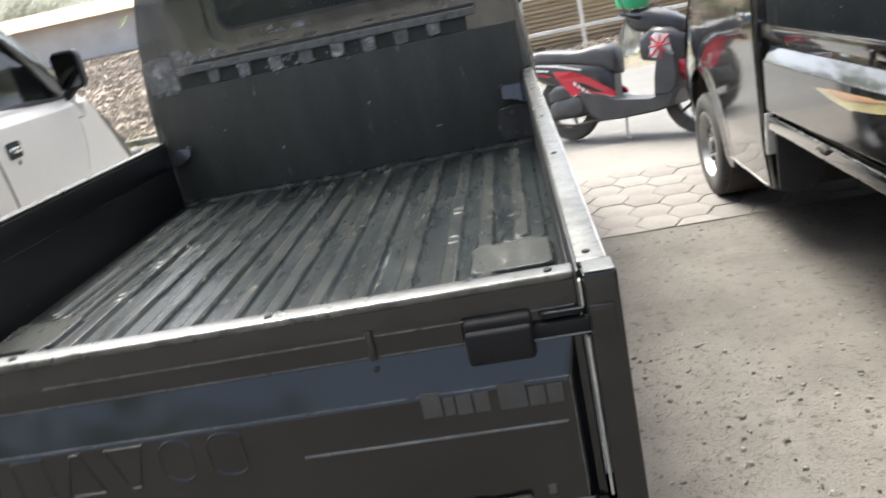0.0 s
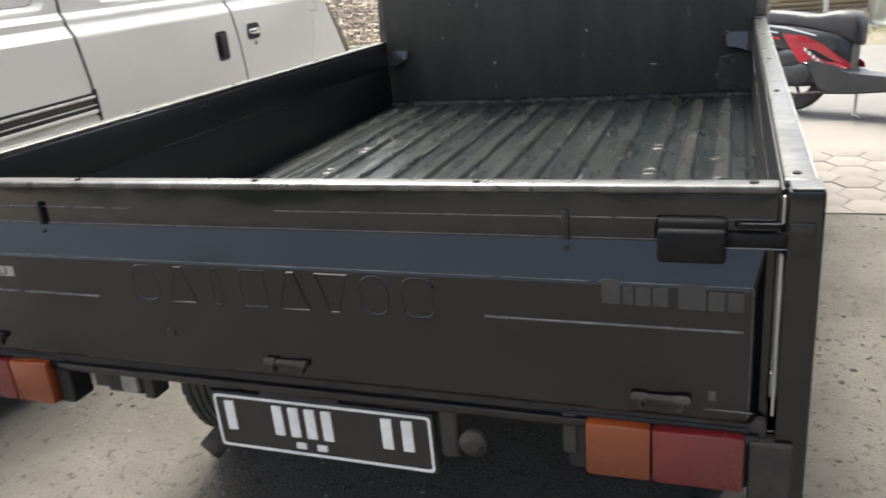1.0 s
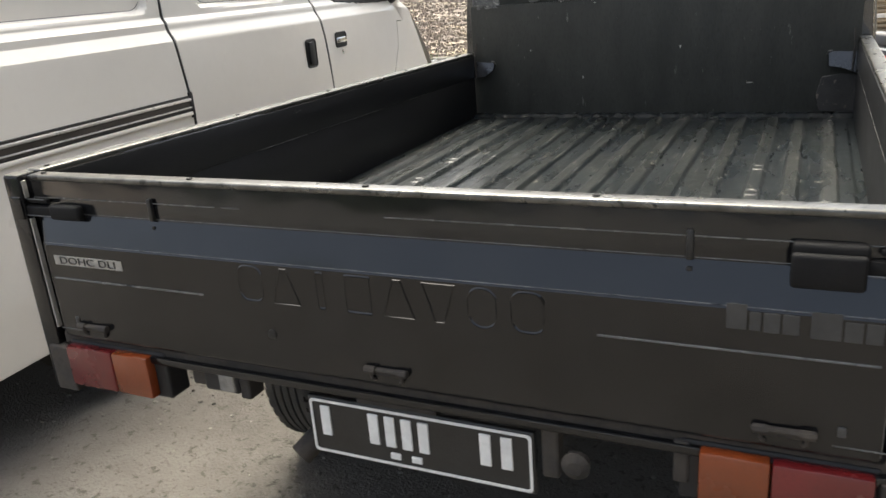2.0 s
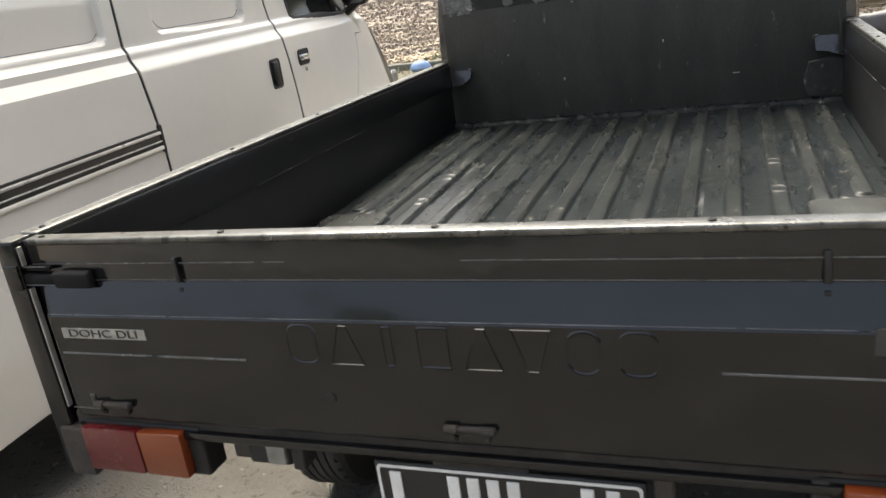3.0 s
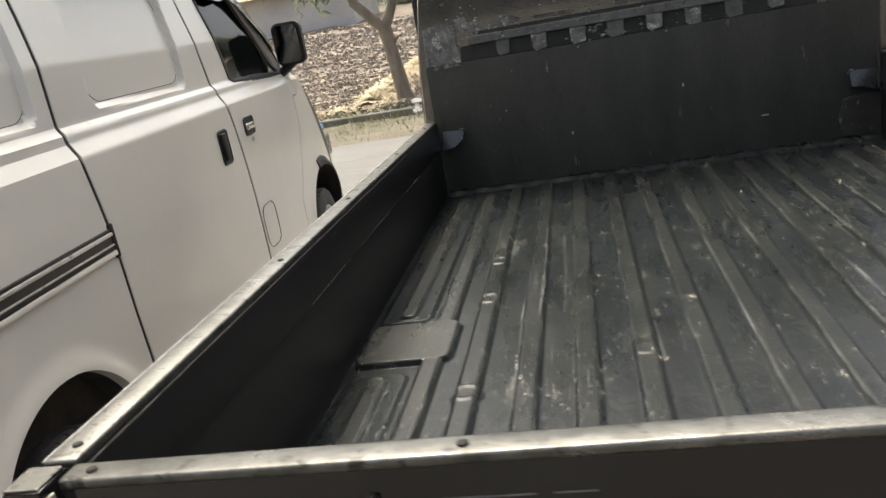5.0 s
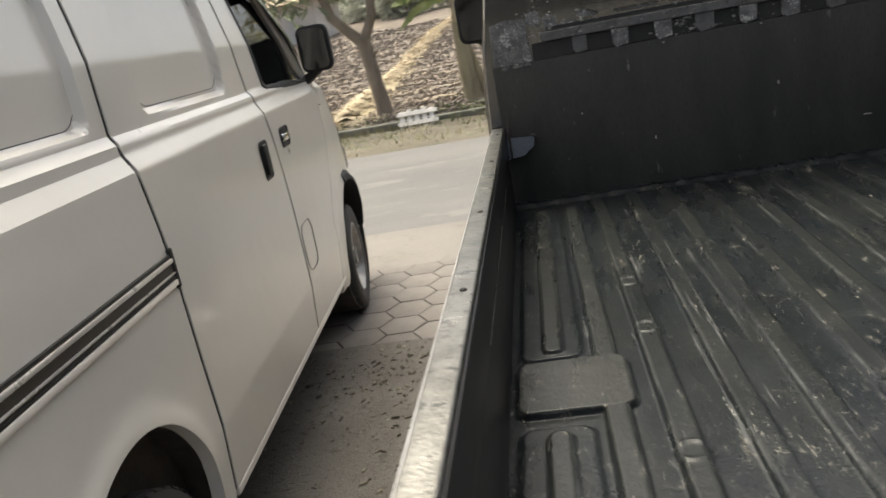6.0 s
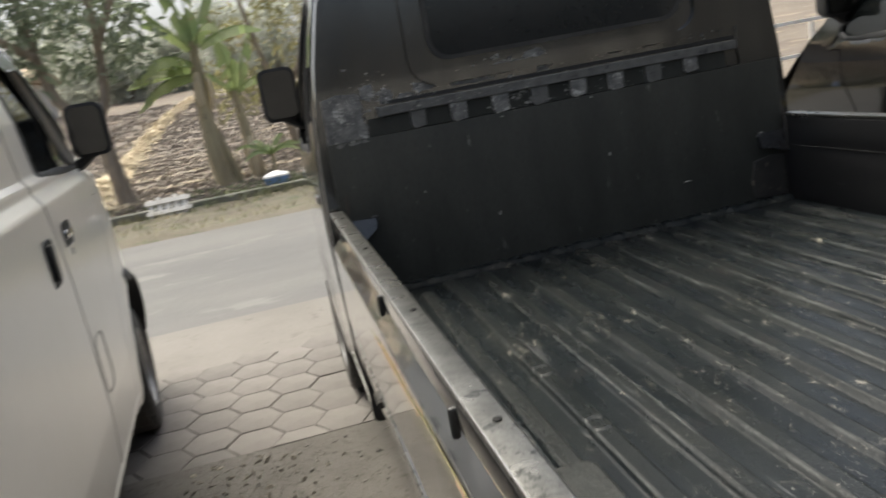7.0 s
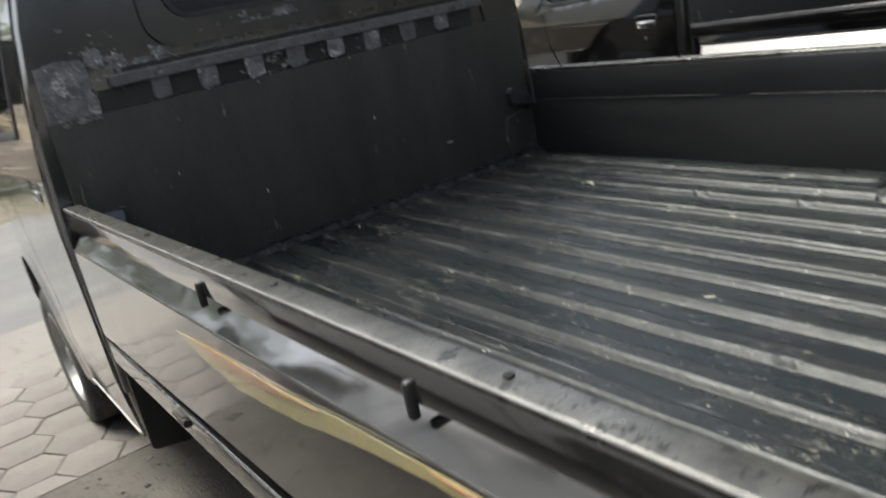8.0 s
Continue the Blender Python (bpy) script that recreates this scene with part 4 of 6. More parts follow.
def build_pickup(x, y, main):
    label = "black pickup truck with an empty worn load bed" if main else "glossy black pickup truck with orange and yellow side stripes"
    t = thing("pickup_truck", (x, y, 0), label, "truck")
    nose = 4.19
    arch = (3.48, 0.365, 0.345)
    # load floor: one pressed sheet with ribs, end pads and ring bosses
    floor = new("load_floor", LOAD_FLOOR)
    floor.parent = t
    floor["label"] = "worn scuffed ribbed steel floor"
    # gates
    tail, block = pressed_gate("tailgate", t, 1.572, lambda u, d, z: Vector((u - 0.786, 0.010 - d, z)), (0.03, 0.41, 0.78, 1.16, 1.54),
                               gate_paint if main else black_paint, (0.32, 1.293), ((1.168, 1.534, 0.832), (0.038, 0.43, 0.822)), rim=rim_steel if main else black_paint)
    for s in (-1, 1):
        side_holes = (0.03, 0.66, 1.13, 1.70, 2.2)
        g, blk = pressed_gate("side_gate", t, 2.36, (lambda u, d, z: Vector((-0.820 - 0.003 * u - d, u + 0.045, z + 0.004 - 0.012 * u))) if s < 0 else (lambda u, d, z: Vector((0.827 + d, u + 0.045, z - 0.005 * u))),
                              side_holes, side_paint if main else black_paint, (0.79, 1.38), rim=rim_steel if main else black_paint, face=0.930 if main else 0.893, edge=0.970 if main else 0.942, railed=True, worn_fold=((0.01, 0.27), (0.30, 0.62), (0.66, 0.99)) if s > 0 else ((0.30, 0.42), (0.46, 0.60), (0.69, 0.78)))
        bm = bmesh.new()
        X = s * 0.8475 if s > 0 else -0.8435
        def flame(bm, pts, off):
            rings(bm, [[(X + s * off, p[0], p[1]) for p in pts], [(X + s * (off + 0.0012), p[0], p[1]) for p in pts]])
        up, ahead = (0.0, 0.0) if main else (-0.035, 0.23)
        lift = lambda pts: [(a + ahead, c + up) for a, c in pts]
        flame(bm, lift([(1.60, 0.868), (1.46, 0.880), (1.30, 0.887), (1.14, 0.893), (0.98, 0.908), (0.76, 0.921), (0.50, 0.925), (0.50, 0.912), (0.80, 0.902), (0.925, 0.888), (1.03, 0.872), (1.10, 0.858), (1.20, 0.846), (1.33, 0.834), (1.47, 0.846)]), 0)
        part("stripe", bm, decal_yellow, g, "yellow flame stripe")
        bm = bmesh.new()
        flame(bm, lift([(1.52, 0.875), (1.40, 0.8825), (1.30, 0.8865), (1.14, 0.892), (1.04, 0.900), (1.20, 0.876), (1.38, 0.862)]), 0.002)
        part("stripe", bm, decal_orange, g, "orange flame stripe")
        bm = bmesh.new()
        flame(bm, lift([(0.80, 0.917), (0.66, 0.9225), (0.50, 0.9245), (0.50, 0.913), (0.62, 0.910)]), 0.002)
        part("stripe", bm, decal_orange, g, "orange flame stripe")
        bm = bmesh.new()
        bx(bm, min(s * 0.77, s * 0.843), max(s * 0.77, s * 0.843), 0.05, 2.36, 0.584, 0.645, 0.008, 4)
        sill = part("bed_sill", bm, black_paint, t, "glossy black sill below the side gate", smooth=True)
        # Pale tube paints the highlight on the sill's top edge.
        bm = bmesh.new()
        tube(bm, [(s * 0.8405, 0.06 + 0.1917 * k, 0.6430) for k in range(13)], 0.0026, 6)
        part("worn_edge", bm, worn_edge, sill, "worn paint edge with its highlight painted on", smooth=True)
        for yy in (0.35, 1.05, 1.75):
            bm = bmesh.new()
            bx(bm, min(s * 0.826, s * 0.852), max(s * 0.826, s * 0.852), yy, yy + 0.05, 0.610, 0.638, 0.005)
            tube(bm, [(s * 0.848, yy - 0.012, 0.628), (s * 0.848, yy + 0.062, 0.628)], 0.007, 8)
            part("hinge", bm, chassis, sill, "black gate hinge", smooth=True)
        bm = bmesh.new()
        bx(bm, s * 0.795, s * 0.838, -0.004, 0.042, 0.55, 1.031, 0.004)
        post = part("corner_post", bm, gate_paint if main else black_paint, t, smooth=True)
        bm = bmesh.new()
        bx(bm, s * 0.797, s * 0.836, -0.002, 0.040, 1.0305, 1.0335, 0.001)
        part("post_cap", bm, rim_steel, post)
        bm = bmesh.new()
        bx(bm, min(s * 0.7885, s * 0.7925), max(s * 0.7885, s * 0.7925), -0.001, 0.010, 0.70, 0.943, 0.001)
        bx(bm, min(s * 0.789, s * 0.792), max(s * 0.789, s * 0.792), 0.000, 0.010, 0.986, 1.022, 0.001)
        part("seal_strip", bm, decal_silver, post, "thin pale strip between gate and post")
        bm = bmesh.new()
        bx(bm, s * 0.762, s * 0.82, -0.012, 0.02, 0.555, 0.66, 0.004)
        part("lamp_bracket", bm, chassis, post)
        # latch at the gate's top corner
        bm = bmesh.new()
        if s > 0:
            bx(bm, 0.634, 0.722, -0.012, 0.012, 0.930, 0.978, 0.006, 3)
            bx(bm, 0.634, 0.724, -0.004, 0.016, 0.968, 0.990, 0.006, 3)
        else:
            bx(bm, -0.728, -0.645, -0.004, 0.014, 0.944, 0.976, 0.007, 3)
        bx(bm, min(s * 0.715, s * 0.812), max(s * 0.715, s * 0.812), 0.001, 0.016, 0.949, 0.970, 0.004)
        bx(bm, min(s * 0.735, s * 0.79), max(s * 0.735, s * 0.79), 0.004, 0.014, 0.976, 0.984, 0.002)
        latch = part("latch", bm, matt_black, tail, "black gate latch", smooth=True)
        bm = bmesh.new()
        tube(bm, [(s * 0.70, 0.000, 0.9505), (s * 0.812, 0.000, 0.9505)], 0.0012, 6)
        tube(bm, [(s * 0.74, 0.002, 0.9845), (s * 0.79, 0.002, 0.9845)], 0.0010, 6)
        part("worn_edge", bm, worn_edge, latch)
        bm = bmesh.new()
        bx(bm, min(s * 0.797, s * 0.829), max(s * 0.797, s * 0.829), -0.009, 0.0, 0.942, 0.990, 0.003)
        part("keeper", bm, gate_paint, post, "black latch keeper plate", smooth=True)
        bm = bmesh.new()
        bx(bm, min(s * 0.70, s * 0.765), max(s * 0.70, s * 0.765), -0.0105, -0.0085, 0.706, 0.7085, 0.0008)
        bx(bm, min(s * 0.705, s * 0.716), max(s * 0.705, s * 0.716), -0.0112, -0.0085, 0.722, 0.738, 0.002)
        part("scratch", bm, worn_edge, tail, "bare metal scratches")
        # lamps
        z0 = 0.578
        bm = bmesh.new()
        bx(bm, s * 0.50, s * 0.765, 0.0, 0.055, z0 - 0.006, z0 + 0.098, 0.006)
        lamp = part("tail_lamp", bm, black_plastic, t, "tail lamp with red and amber lens")
        bm = bmesh.new()
        bx(bm, s * 0.628, s * 0.757, -0.022, 0.004, z0, z0 + 0.092, 0.006)
        part("red_lens", bm, lamp_red, lamp, "faded red lens", smooth=True)
        bm = bmesh.new()
        bx(bm, s * 0.530, s * 0.627, -0.022, 0.004, z0, z0 + 0.092, 0.006)
        part("amber_lens", bm, lamp_amber, lamp, "amber lens", smooth=True)
    for c in (-0.665, 0.02, 0.64):
        bm = bmesh.new()
        tube(bm, [(c - 0.042, -0.015, 0.721), (c + 0.042, -0.015, 0.721)], 0.0042, 8)
        for e in (-0.030, 0.030):
            tube(bm, [(c + e - 0.010, -0.015, 0.7205), (c + e + 0.010, -0.015, 0.7205)], 0.0072, 8)
            tube(bm, [(c + e, -0.014, 0.716), (c + e * 0.96, -0.013, 0.704), (c + e * 0.80, -0.009, 0.700)], 0.0032, 6)
        bx(bm, c - 0.034, c + 0.034, -0.011, 0.012, 0.708, 0.724, 0.002)
        part("hinge", bm, chassis, tail, "dirty steel hinge")
    # lettering on the gate, drawn as plain embossed and printed shapes
    if main:
        def embossed(c, pts, closed=True):
            """A thin pressed outline standing a hair proud of the gate."""
            bm = bmesh.new()
            pts = [Vector((c + p[0], -0.0090, p[1])) for p in pts]
            loops = []
            for k, p in enumerate(pts):
                d = (pts[(k + 1) % len(pts)] - pts[k - 1]).normalized()
                nrm = Vector((d.z, 0, -d.x)) * 0.0023
                loops.append([p + nrm, p + Vector((0, -0.0016, 0)), p - nrm, p + Vector((0, 0.001, 0))])
            rings(bm, loops, close=True)
            part("embossed_mark", bm, gate_paint, tail, smooth=True, crisp=25)

        lo, hi = 0.822, 0.888
        tall = round_rect(-0.026, 0.026, lo, hi, 0.018, 4)
        wedge = [(-0.028, lo), (-0.006, hi), (0.006, hi), (0.028, lo)]
        slim = round_rect(-0.007, 0.007, lo, hi, 0.004, 2)
        square = round_rect(-0.024, 0.024, lo, hi, 0.003, 2)
        funnel = [(-0.028, hi), (0.028, hi), (0.008, lo), (-0.008, lo)]
        bowl = round_rect(-0.024, 0.024, lo, hi, 0.022, 5)
        for k, shape in enumerate((tall, wedge, slim, square, wedge, funnel, bowl, tall)):
            embossed(-0.279 + 0.593 * (k + 0.5) / 8, shape)
        u = 0.559
        for w, lo, hi in ((0.026, 0.865, 0.902), (0.014, 0.865, 0.892), (0.020, 0.864, 0.892), (0.020, 0.864, 0.892), (0.036, 0.862, 0.900), (0.021, 0.862, 0.890), (0.020, 0.862, 0.890)):
            if lo == 0.862 and hi == 0.900:
                u += 0.010
            bm = bmesh.new()
            bx(bm, u, u + w, -0.0105, -0.0088, lo, hi, 0.0006)
            part("decal_mark", bm, decal_grey, tail, "grey lettering bar")
            u += w + 0.0035
        bm = bmesh.new()
        bx(bm, -0.735, -0.55, -0.0105, -0.0088, 0.852, 0.872, 0.0006)
        badge = part("badge", bm, decal_silver, tail, "worn silver engine badge")
        fc = bpy.data.curves.new("badge_text", "FONT")
        fc.body, fc.size, fc.extrude = "DOHC DLI", 0.021, 0.0006
        fc.align_x, fc.align_y = "CENTER", "CENTER"
        fo = new("badge_text", fc)
        fo.matrix_world = pose(-0.6425, -0.0112, 0.862, 90, 0, 0) @ Matrix.Diagonal((1.55, 1, 1, 1))
        dg = bpy.context.evaluated_depsgraph_get()
        me = bpy.data.meshes.new_from_object(fo.evaluated_get(dg))
        me.transform(fo.matrix_world)
        bpy.data.objects.remove(fo)
        me.materials.clear()
        me.materials.append(plate_black)
        tx = new("badge_text", me)
        tx.parent = badge
    # number plate
    bm = bmesh.new()
    bx(bm, -0.163, 0.275, 0.0, 0.012, 0.520, 0.640, 0.004)
    plate = part("number_plate", bm, plate_black, t, "black number plate with white border")
    bm = bmesh.new()
    o, i2 = round_rect(-0.158, 0.270, 0.525, 0.635, 0.008), round_rect(-0.153, 0.265, 0.530, 0.630, 0.006)
    rings(bm, [[(p[0], -0.0010, p[1]) for p in o], [(p[0], -0.0025, p[1]) for p in o], [(p[0], -0.0025, p[1]) for p in i2], [(p[0], -0.0010, p[1]) for p in i2]], close=True)
    part("plate_border", bm, plate_white, plate)
    for x0, w, z0, h in ((-0.136, 0.020, 0.562, 0.060), (-0.036, 0.020, 0.562, 0.060), (-0.003, 0.020, 0.562, 0.060), (0.030, 0.020, 0.562, 0.060), (0.063, 0.020, 0.562, 0.060),
                         (0.178, 0.020, 0.562, 0.060), (0.216, 0.020, 0.562, 0.060), (0.004, 0.020, 0.538, 0.012), (0.046, 0.020, 0.538, 0.012)):
        bm = bmesh.new()
        bx(bm, x0, x0 + w, -0.0035, 0.001, z0, z0 + h, 0.001)
        part("plate_bar", bm, plate_white, plate)
    # underside
    bm = bmesh.new()
    bx(bm, -0.785, 0.785, 0.004, 0.06, 0.650, 0.69, 0.006)
    for s in (-1, 1):
        bx(bm, s * 0.36, s * 0.44, 0.45, 3.3, 0.56, 0.68, 0.008)
    for yy in (0.08, 0.5, 1.4, 2.0):
        bx(bm, -0.78, 0.78, yy, yy + 0.05, 0.64, 0.70, 0.005)
    part("chassis_frame", bm, chassis, t)
    bm = bmesh.new()
    tube(bm, [(-0.62, 0.83, 0.30), (0.62, 0.83, 0.30)], [0.045, 0.045], 12)
    lathe(bm, [(0.02, -0.12), (0.11, -0.07), (0.13, 0), (0.11, 0.07), (0.02, 0.12)], (0, 0.83, 0.30), (0, 1, 0), 18, closed=False)
    part("rear_axle", bm, chassis, t, smooth=True)
    bm = bmesh.new()
    tube(bm, [(-0.30, 1.1, 0.42), (-0.24, 0.5, 0.46), (-0.165, 0.17, 0.535), (-0.19, 0.075, 0.515), (-0.222, 0.03, 0.478)], 0.024, 12)
    part("exhaust_pipe", bm, chassis, t, "dark rusty exhaust pipe", smooth=True)
    bm = bmesh.new()
    bx(bm, -0.775, 0.775, -0.008, 0.03, 0.652, 0.668, 0.004)
    part("bottom_lip", bm, gate_paint, tail, smooth=True)
    bm = bmesh.new()
    lathe(bm, [(0.010, 0), (0.009, 0.003), (0.003, 0.004)], (-0.212, -0.0085, 0.759), (0, -1, 0), 14, closed=False)
    part("plug", bm, plate_black, tail, "dark rubber plug")
    bm = bmesh.new()
    bx(bm, 0.285, 0.315, 0.0, 0.03, 0.56, 0.66, 0.005)
    lathe(bm, [(0.002, 0), (0.022, 0), (0.024, 0.012), (0.012, 0.02)], (0.345, 0.0, 0.60), (0, -1, 0), 14, closed=False)
    part("tow_hook", bm, chassis, t, "rusty tow hook and lock")
    bm = bmesh.new()
    bx(bm, 0.492, 0.515, -0.004, 0.02, 0.60, 0.672, 0.004)
    part("lamp_bracket", bm, chassis, t)
    bm = bmesh.new()
    bx(bm, -0.06, 0.10, 0.002, 0.03, 0.63, 0.668, 0.005)
    part("plate_lamp", bm, chassis, t)
    bm = bmesh.new()
    bx(bm, -0.410, -0.325, 0.004, 0.045, 0.608, 0.657, 0.006)
    fog = part("reverse_lamp", bm, black_plastic, t, "small clear reversing lamp in black housing")
    bm = bmesh.new()
    bx(bm, -0.368, -0.330, -0.003, 0.01, 0.614, 0.652, 0.004)
    part("lamp_lens", bm, clear_lens, fog, "clear lens")
    bm = bmesh.new()
    bx(bm, -0.44, -0.405, 0.006, 0.05, 0.616, 0.65, 0.004)
    part("lamp_holder", bm, chassis, fog)
    bm = bmesh.new()
    bx(bm, -0.325, -0.30, 0.006, 0.05, 0.60, 0.66, 0.004)
    part("lamp_holder", bm, chassis, fog)
    # headboard and the pressed cab wall above it
    bm = bmesh.new()
    bx(bm, -0.798, 0.798, 2.414, 2.432, 0.60, 1.213, 0.003)
    hb = part("headboard", bm, head_paint, t, "matt black headboard with chipped paint", smooth=True)
    bm = bmesh.new()
    bx(bm, -0.62, 0.64, 2.407, 2.431, 1.270, 1.300, 0.003)
    part("ledge", bm, scuffed, hb, "scuffed grey pressed ledge")
    bm = bmesh.new()
    bx(bm, -0.655, 0.60, 2.4225, 2.431, 1.214, 1.269, 0.001)
    part("backing_strip", bm, head_paint, hb, "dark strip behind the tabs")
    bm = bmesh.new()
    bx(bm, -0.60, 0.64, 2.4275, 2.432, 1.303, 1.315, 0.001)
    part("groove", bm, plate_black, hb, "dark groove above the ledge")
    frng = random.Random(31)
    for k in range(8):
        c = -0.494 + 0.137 * k
        bm = bmesh.new()
        wl, wr, zl = frng.uniform(0.026, 0.034), frng.uniform(0.024, 0.033), 1.208 + frng.uniform(0, 0.012)
        o = [(c - wl, 1.275), (c - wl * 0.96, zl + 0.012), (c - wl * 0.6, zl), (c + wr * 0.3, zl + 0.003), (c + wr * 0.9, zl + 0.006), (c + wr, 1.275)]
        rings(bm, [[(q[0], 2.431, q[1]) for q in o], [(q[0], 2.414, q[1]) for q in o], [(c + (q[0] - c) * 0.93, 2.4115, q[1] + 0.002) for q in o]])
        part("tab", bm, peeled if k % 3 else scuffed, hb)
    for s in (-1, 1):
        if s > 0:
            bm = bmesh.new()
            o = [(0.650, 1.345), (0.800, 1.335), (0.803, 1.205), (0.770, 1.196), (0.735, 1.205), (0.690, 1.198), (0.655, 1.210), (0.648, 1.27)]
            rings(bm, [[(q[0], 2.431, q[1]) for q in o], [(q[0], 2.4265, q[1]) for q in o], [(0.725 + (q[0] - 0.725) * 0.97, 2.4235, q[1]) for q in o]])
            part("corner_plate", bm, cab_paint, hb, "dusty grey corner plate")
        if s < 0:
            bm = bmesh.new()
            o = [(0.672, 1.352), (0.735, 1.360), (0.788, 1.348), (0.790, 1.27), (0.792, 1.206), (0.762, 1.194), (0.735, 1.204), (0.712, 1.198), (0.690, 1.215), (0.662, 1.210), (0.656, 1.245), (0.670, 1.275), (0.662, 1.315)]
            rings(bm, [[(s * q[0], 2.431, q[1]) for q in o], [(s * q[0], 2.4265, q[1]) for q in o], [(s * (0.725 + (q[0] - 0.725) * 0.96), 2.4235, q[1]) for q in o]])
            part("corner_plate", bm, peeled, hb, "scratched plate with peeled decal")
        bm = bmesh.new()
        o = [(0.797, 0.968), (0.690, 0.962), (0.696, 0.930), (0.735, 0.902), (0.797, 0.896)] if s < 0 else [(0.797, 0.962), (0.690, 0.966), (0.694, 0.912), (0.735, 0.906), (0.797, 0.884)]
        rings(bm, [[(s * p[0], 2.404 - 0.30 * (0.968 - p[1]), p[1]) for p in o], [(s * p[0], 2.418, p[1]) for p in o]])
        part("gusset", bm, bracket_grey, hb, "glossy corner bracket")
        bm = bmesh.new()
        tube(bm, [(s * 0.686, 2.404, 0.955), (s * 0.690, 2.398, 0.967), (s * 0.702, 2.396, 0.968)], 0.004, 6)
        part("bracket_edge", bm, worn_edge, hb, smooth=True)
    bm = bmesh.new()
    o = [(0.797, 0.875), (0.742, 0.880), (0.672, 0.868), (0.655, 0.800), (0.668, 0.735), (0.797, 0.722)]
    rings(bm, [[(p[0], 2.431, p[1]) for p in o], [(p[0], 2.4115, p[1]) for p in o], [(0.73 + (p[0] - 0.73) * 0.97, 2.4095, 0.80 + (p[1] - 0.80) * 0.97) for p in o]])
    part("corner_plate", bm, rusty_paint, hb, "black corner plate with rust and scratches")
    for s, yy in ((1, 2.37), (-1, 2.385)):
        bm = bmesh.new()
        tube(bm, [(s * 0.776, yy, 0.90), (s * 0.778, yy, 0.985), (s * 0.772, yy + 0.01, 1.052)], 0.0045, 6)
        part("lock_pin", bm, chassis, t, "thin gate locking pin", smooth=True)
    # curled flakes of old paint and decal
    bm = bmesh.new()
    for cx, cz, sx, sz, num in ((-0.30, 1.350, 0.10, 0.010, 46), (-0.20, 1.365, 0.035, 0.012, 30), (-0.47, 1.312, 0.03, 0.006, 10), (-0.72, 1.265, 0.033, 0.045, 70), (-0.71, 1.215, 0.035, 0.010, 40), (-0.16, 1.25, 0.02, 0.02, 30), (0.05, 1.24, 0.16, 0.018, 40), (-0.63, 1.33, 0.04, 0.035, 60), (-0.1, 1.335, 0.22, 0.010, 60), (0.35, 1.335, 0.14, 0.009, 30), (-0.35, 1.285, 0.2, 0.008, 40)):
        for _ in range(num):
            fx, fz = frng.gauss(cx, sx), frng.gauss(cz, sz)
            if cx < -0.65:
                fx, fz = max(-0.77, min(-0.67, fx)), max(1.203, min(1.35, fz))
            fs = 0.0015 + 0.0055 * frng.random() ** 2.5
            fy = 2.4225 if cx < -0.65 else 2.4285 if fz > 1.303 or fx < -0.62 else 2.4105 if fz > 1.268 else 2.4125
            fy = 2.4055 if 1.268 < fz < 1.303 and fx > -0.615 else fy
            if fz < 1.213:
                fy = 2.4125
            k0 = frng.uniform(0, 6)
            num_v = frng.randint(4, 6)
            bm.faces.new([bm.verts.new((fx + 1.7 * fs * frng.uniform(0.4, 1.2) * math.cos(k0 + 6.283 * i / num_v), fy - 0.002 * frng.random(), fz + fs * frng.uniform(0.3, 1.1) * math.sin(k0 + 6.283 * i / num_v))) for i in range(num_v)])
    part("peeling_paint", bm, flake_mat, hb, "pale curled flakes of old paint")["kind"] = "stuff"
    def patch(cx, cz, w, h, seed, m=peeled, y=2.4295):
        """An irregular scab of old decal lying on the cab wall."""
        r = random.Random(seed)
        n = 26
        o = []
        for k in range(n):
            a = 2 * math.pi * k / n
            q = r.uniform(0.62, 1.12)
            o.append((cx + w / 2 * q * math.copysign(abs(math.cos(a)) ** 0.7, math.cos(a)), cz + h / 2 * q * math.copysign(abs(math.sin(a)) ** 0.7, math.sin(a))))
        bm = bmesh.new()
        rings(bm, [[(p[0], y + 0.002, p[1]) for p in o], [(p[0], y - 0.0012 * r.random(), p[1]) for p in o], [(cx + (p[0] - cx) * 0.9, y - 0.001, cz + (p[1] - cz) * 0.9) for p in o]])
        part("peeled_patch", bm, m, hb, "scab of peeled grey decal")
    for k, (cx, cz, w, h) in enumerate(PATCHES):
        patch(cx, cz, w, h, 40 + k, y=2.4115 if 1.303 > cz > 1.268 else 2.4295)
    # small bright chips of bare metal
    for cx, cz, w, h in ((0.132, 1.004, 0.006, 0.012), (0.408, 0.851, 0.026, 0.004), (-0.281, 0.887, 0.005, 0.012), (-0.518, 1.009, 0.004, 0.007)):
        bm = bmesh.new()
        bx(bm, cx - w / 2, cx + w / 2, 2.411, 2.4155, cz - h / 2, cz + h / 2, 0.002)
        part("chip", bm, decal_silver, hb)
    # cab
    back = [(0.2, 2.47), (1.9, 2.47)]
    front_end(t, nose, side_paint if main else black_paint, back, arch, back=2.46)
    bm = bmesh.new()
    tl = top_line(nose)
    outline = [(-half_width(2.47, z, nose) + 0.006, z) for z in (0.30, 0.6, 0.94, 1.17, 1.29, 1.45, 1.6, 1.74, 1.80, 1.84, 1.86)]
    outline += [(-p[0], p[1]) for p in reversed(outline)]
    rings(bm, [[(p[0], 2.475, p[1]) for p in outline], [(p[0], 2.445, p[1]) for p in outline], [(p[0] * 0.992, 2.430, p[1] if p[1] < 1.8 else p[1] - 0.012) for p in outline]])
    rear = part("cab_rear", bm, cab_paint, t, smooth=True)
    bm = bmesh.new()
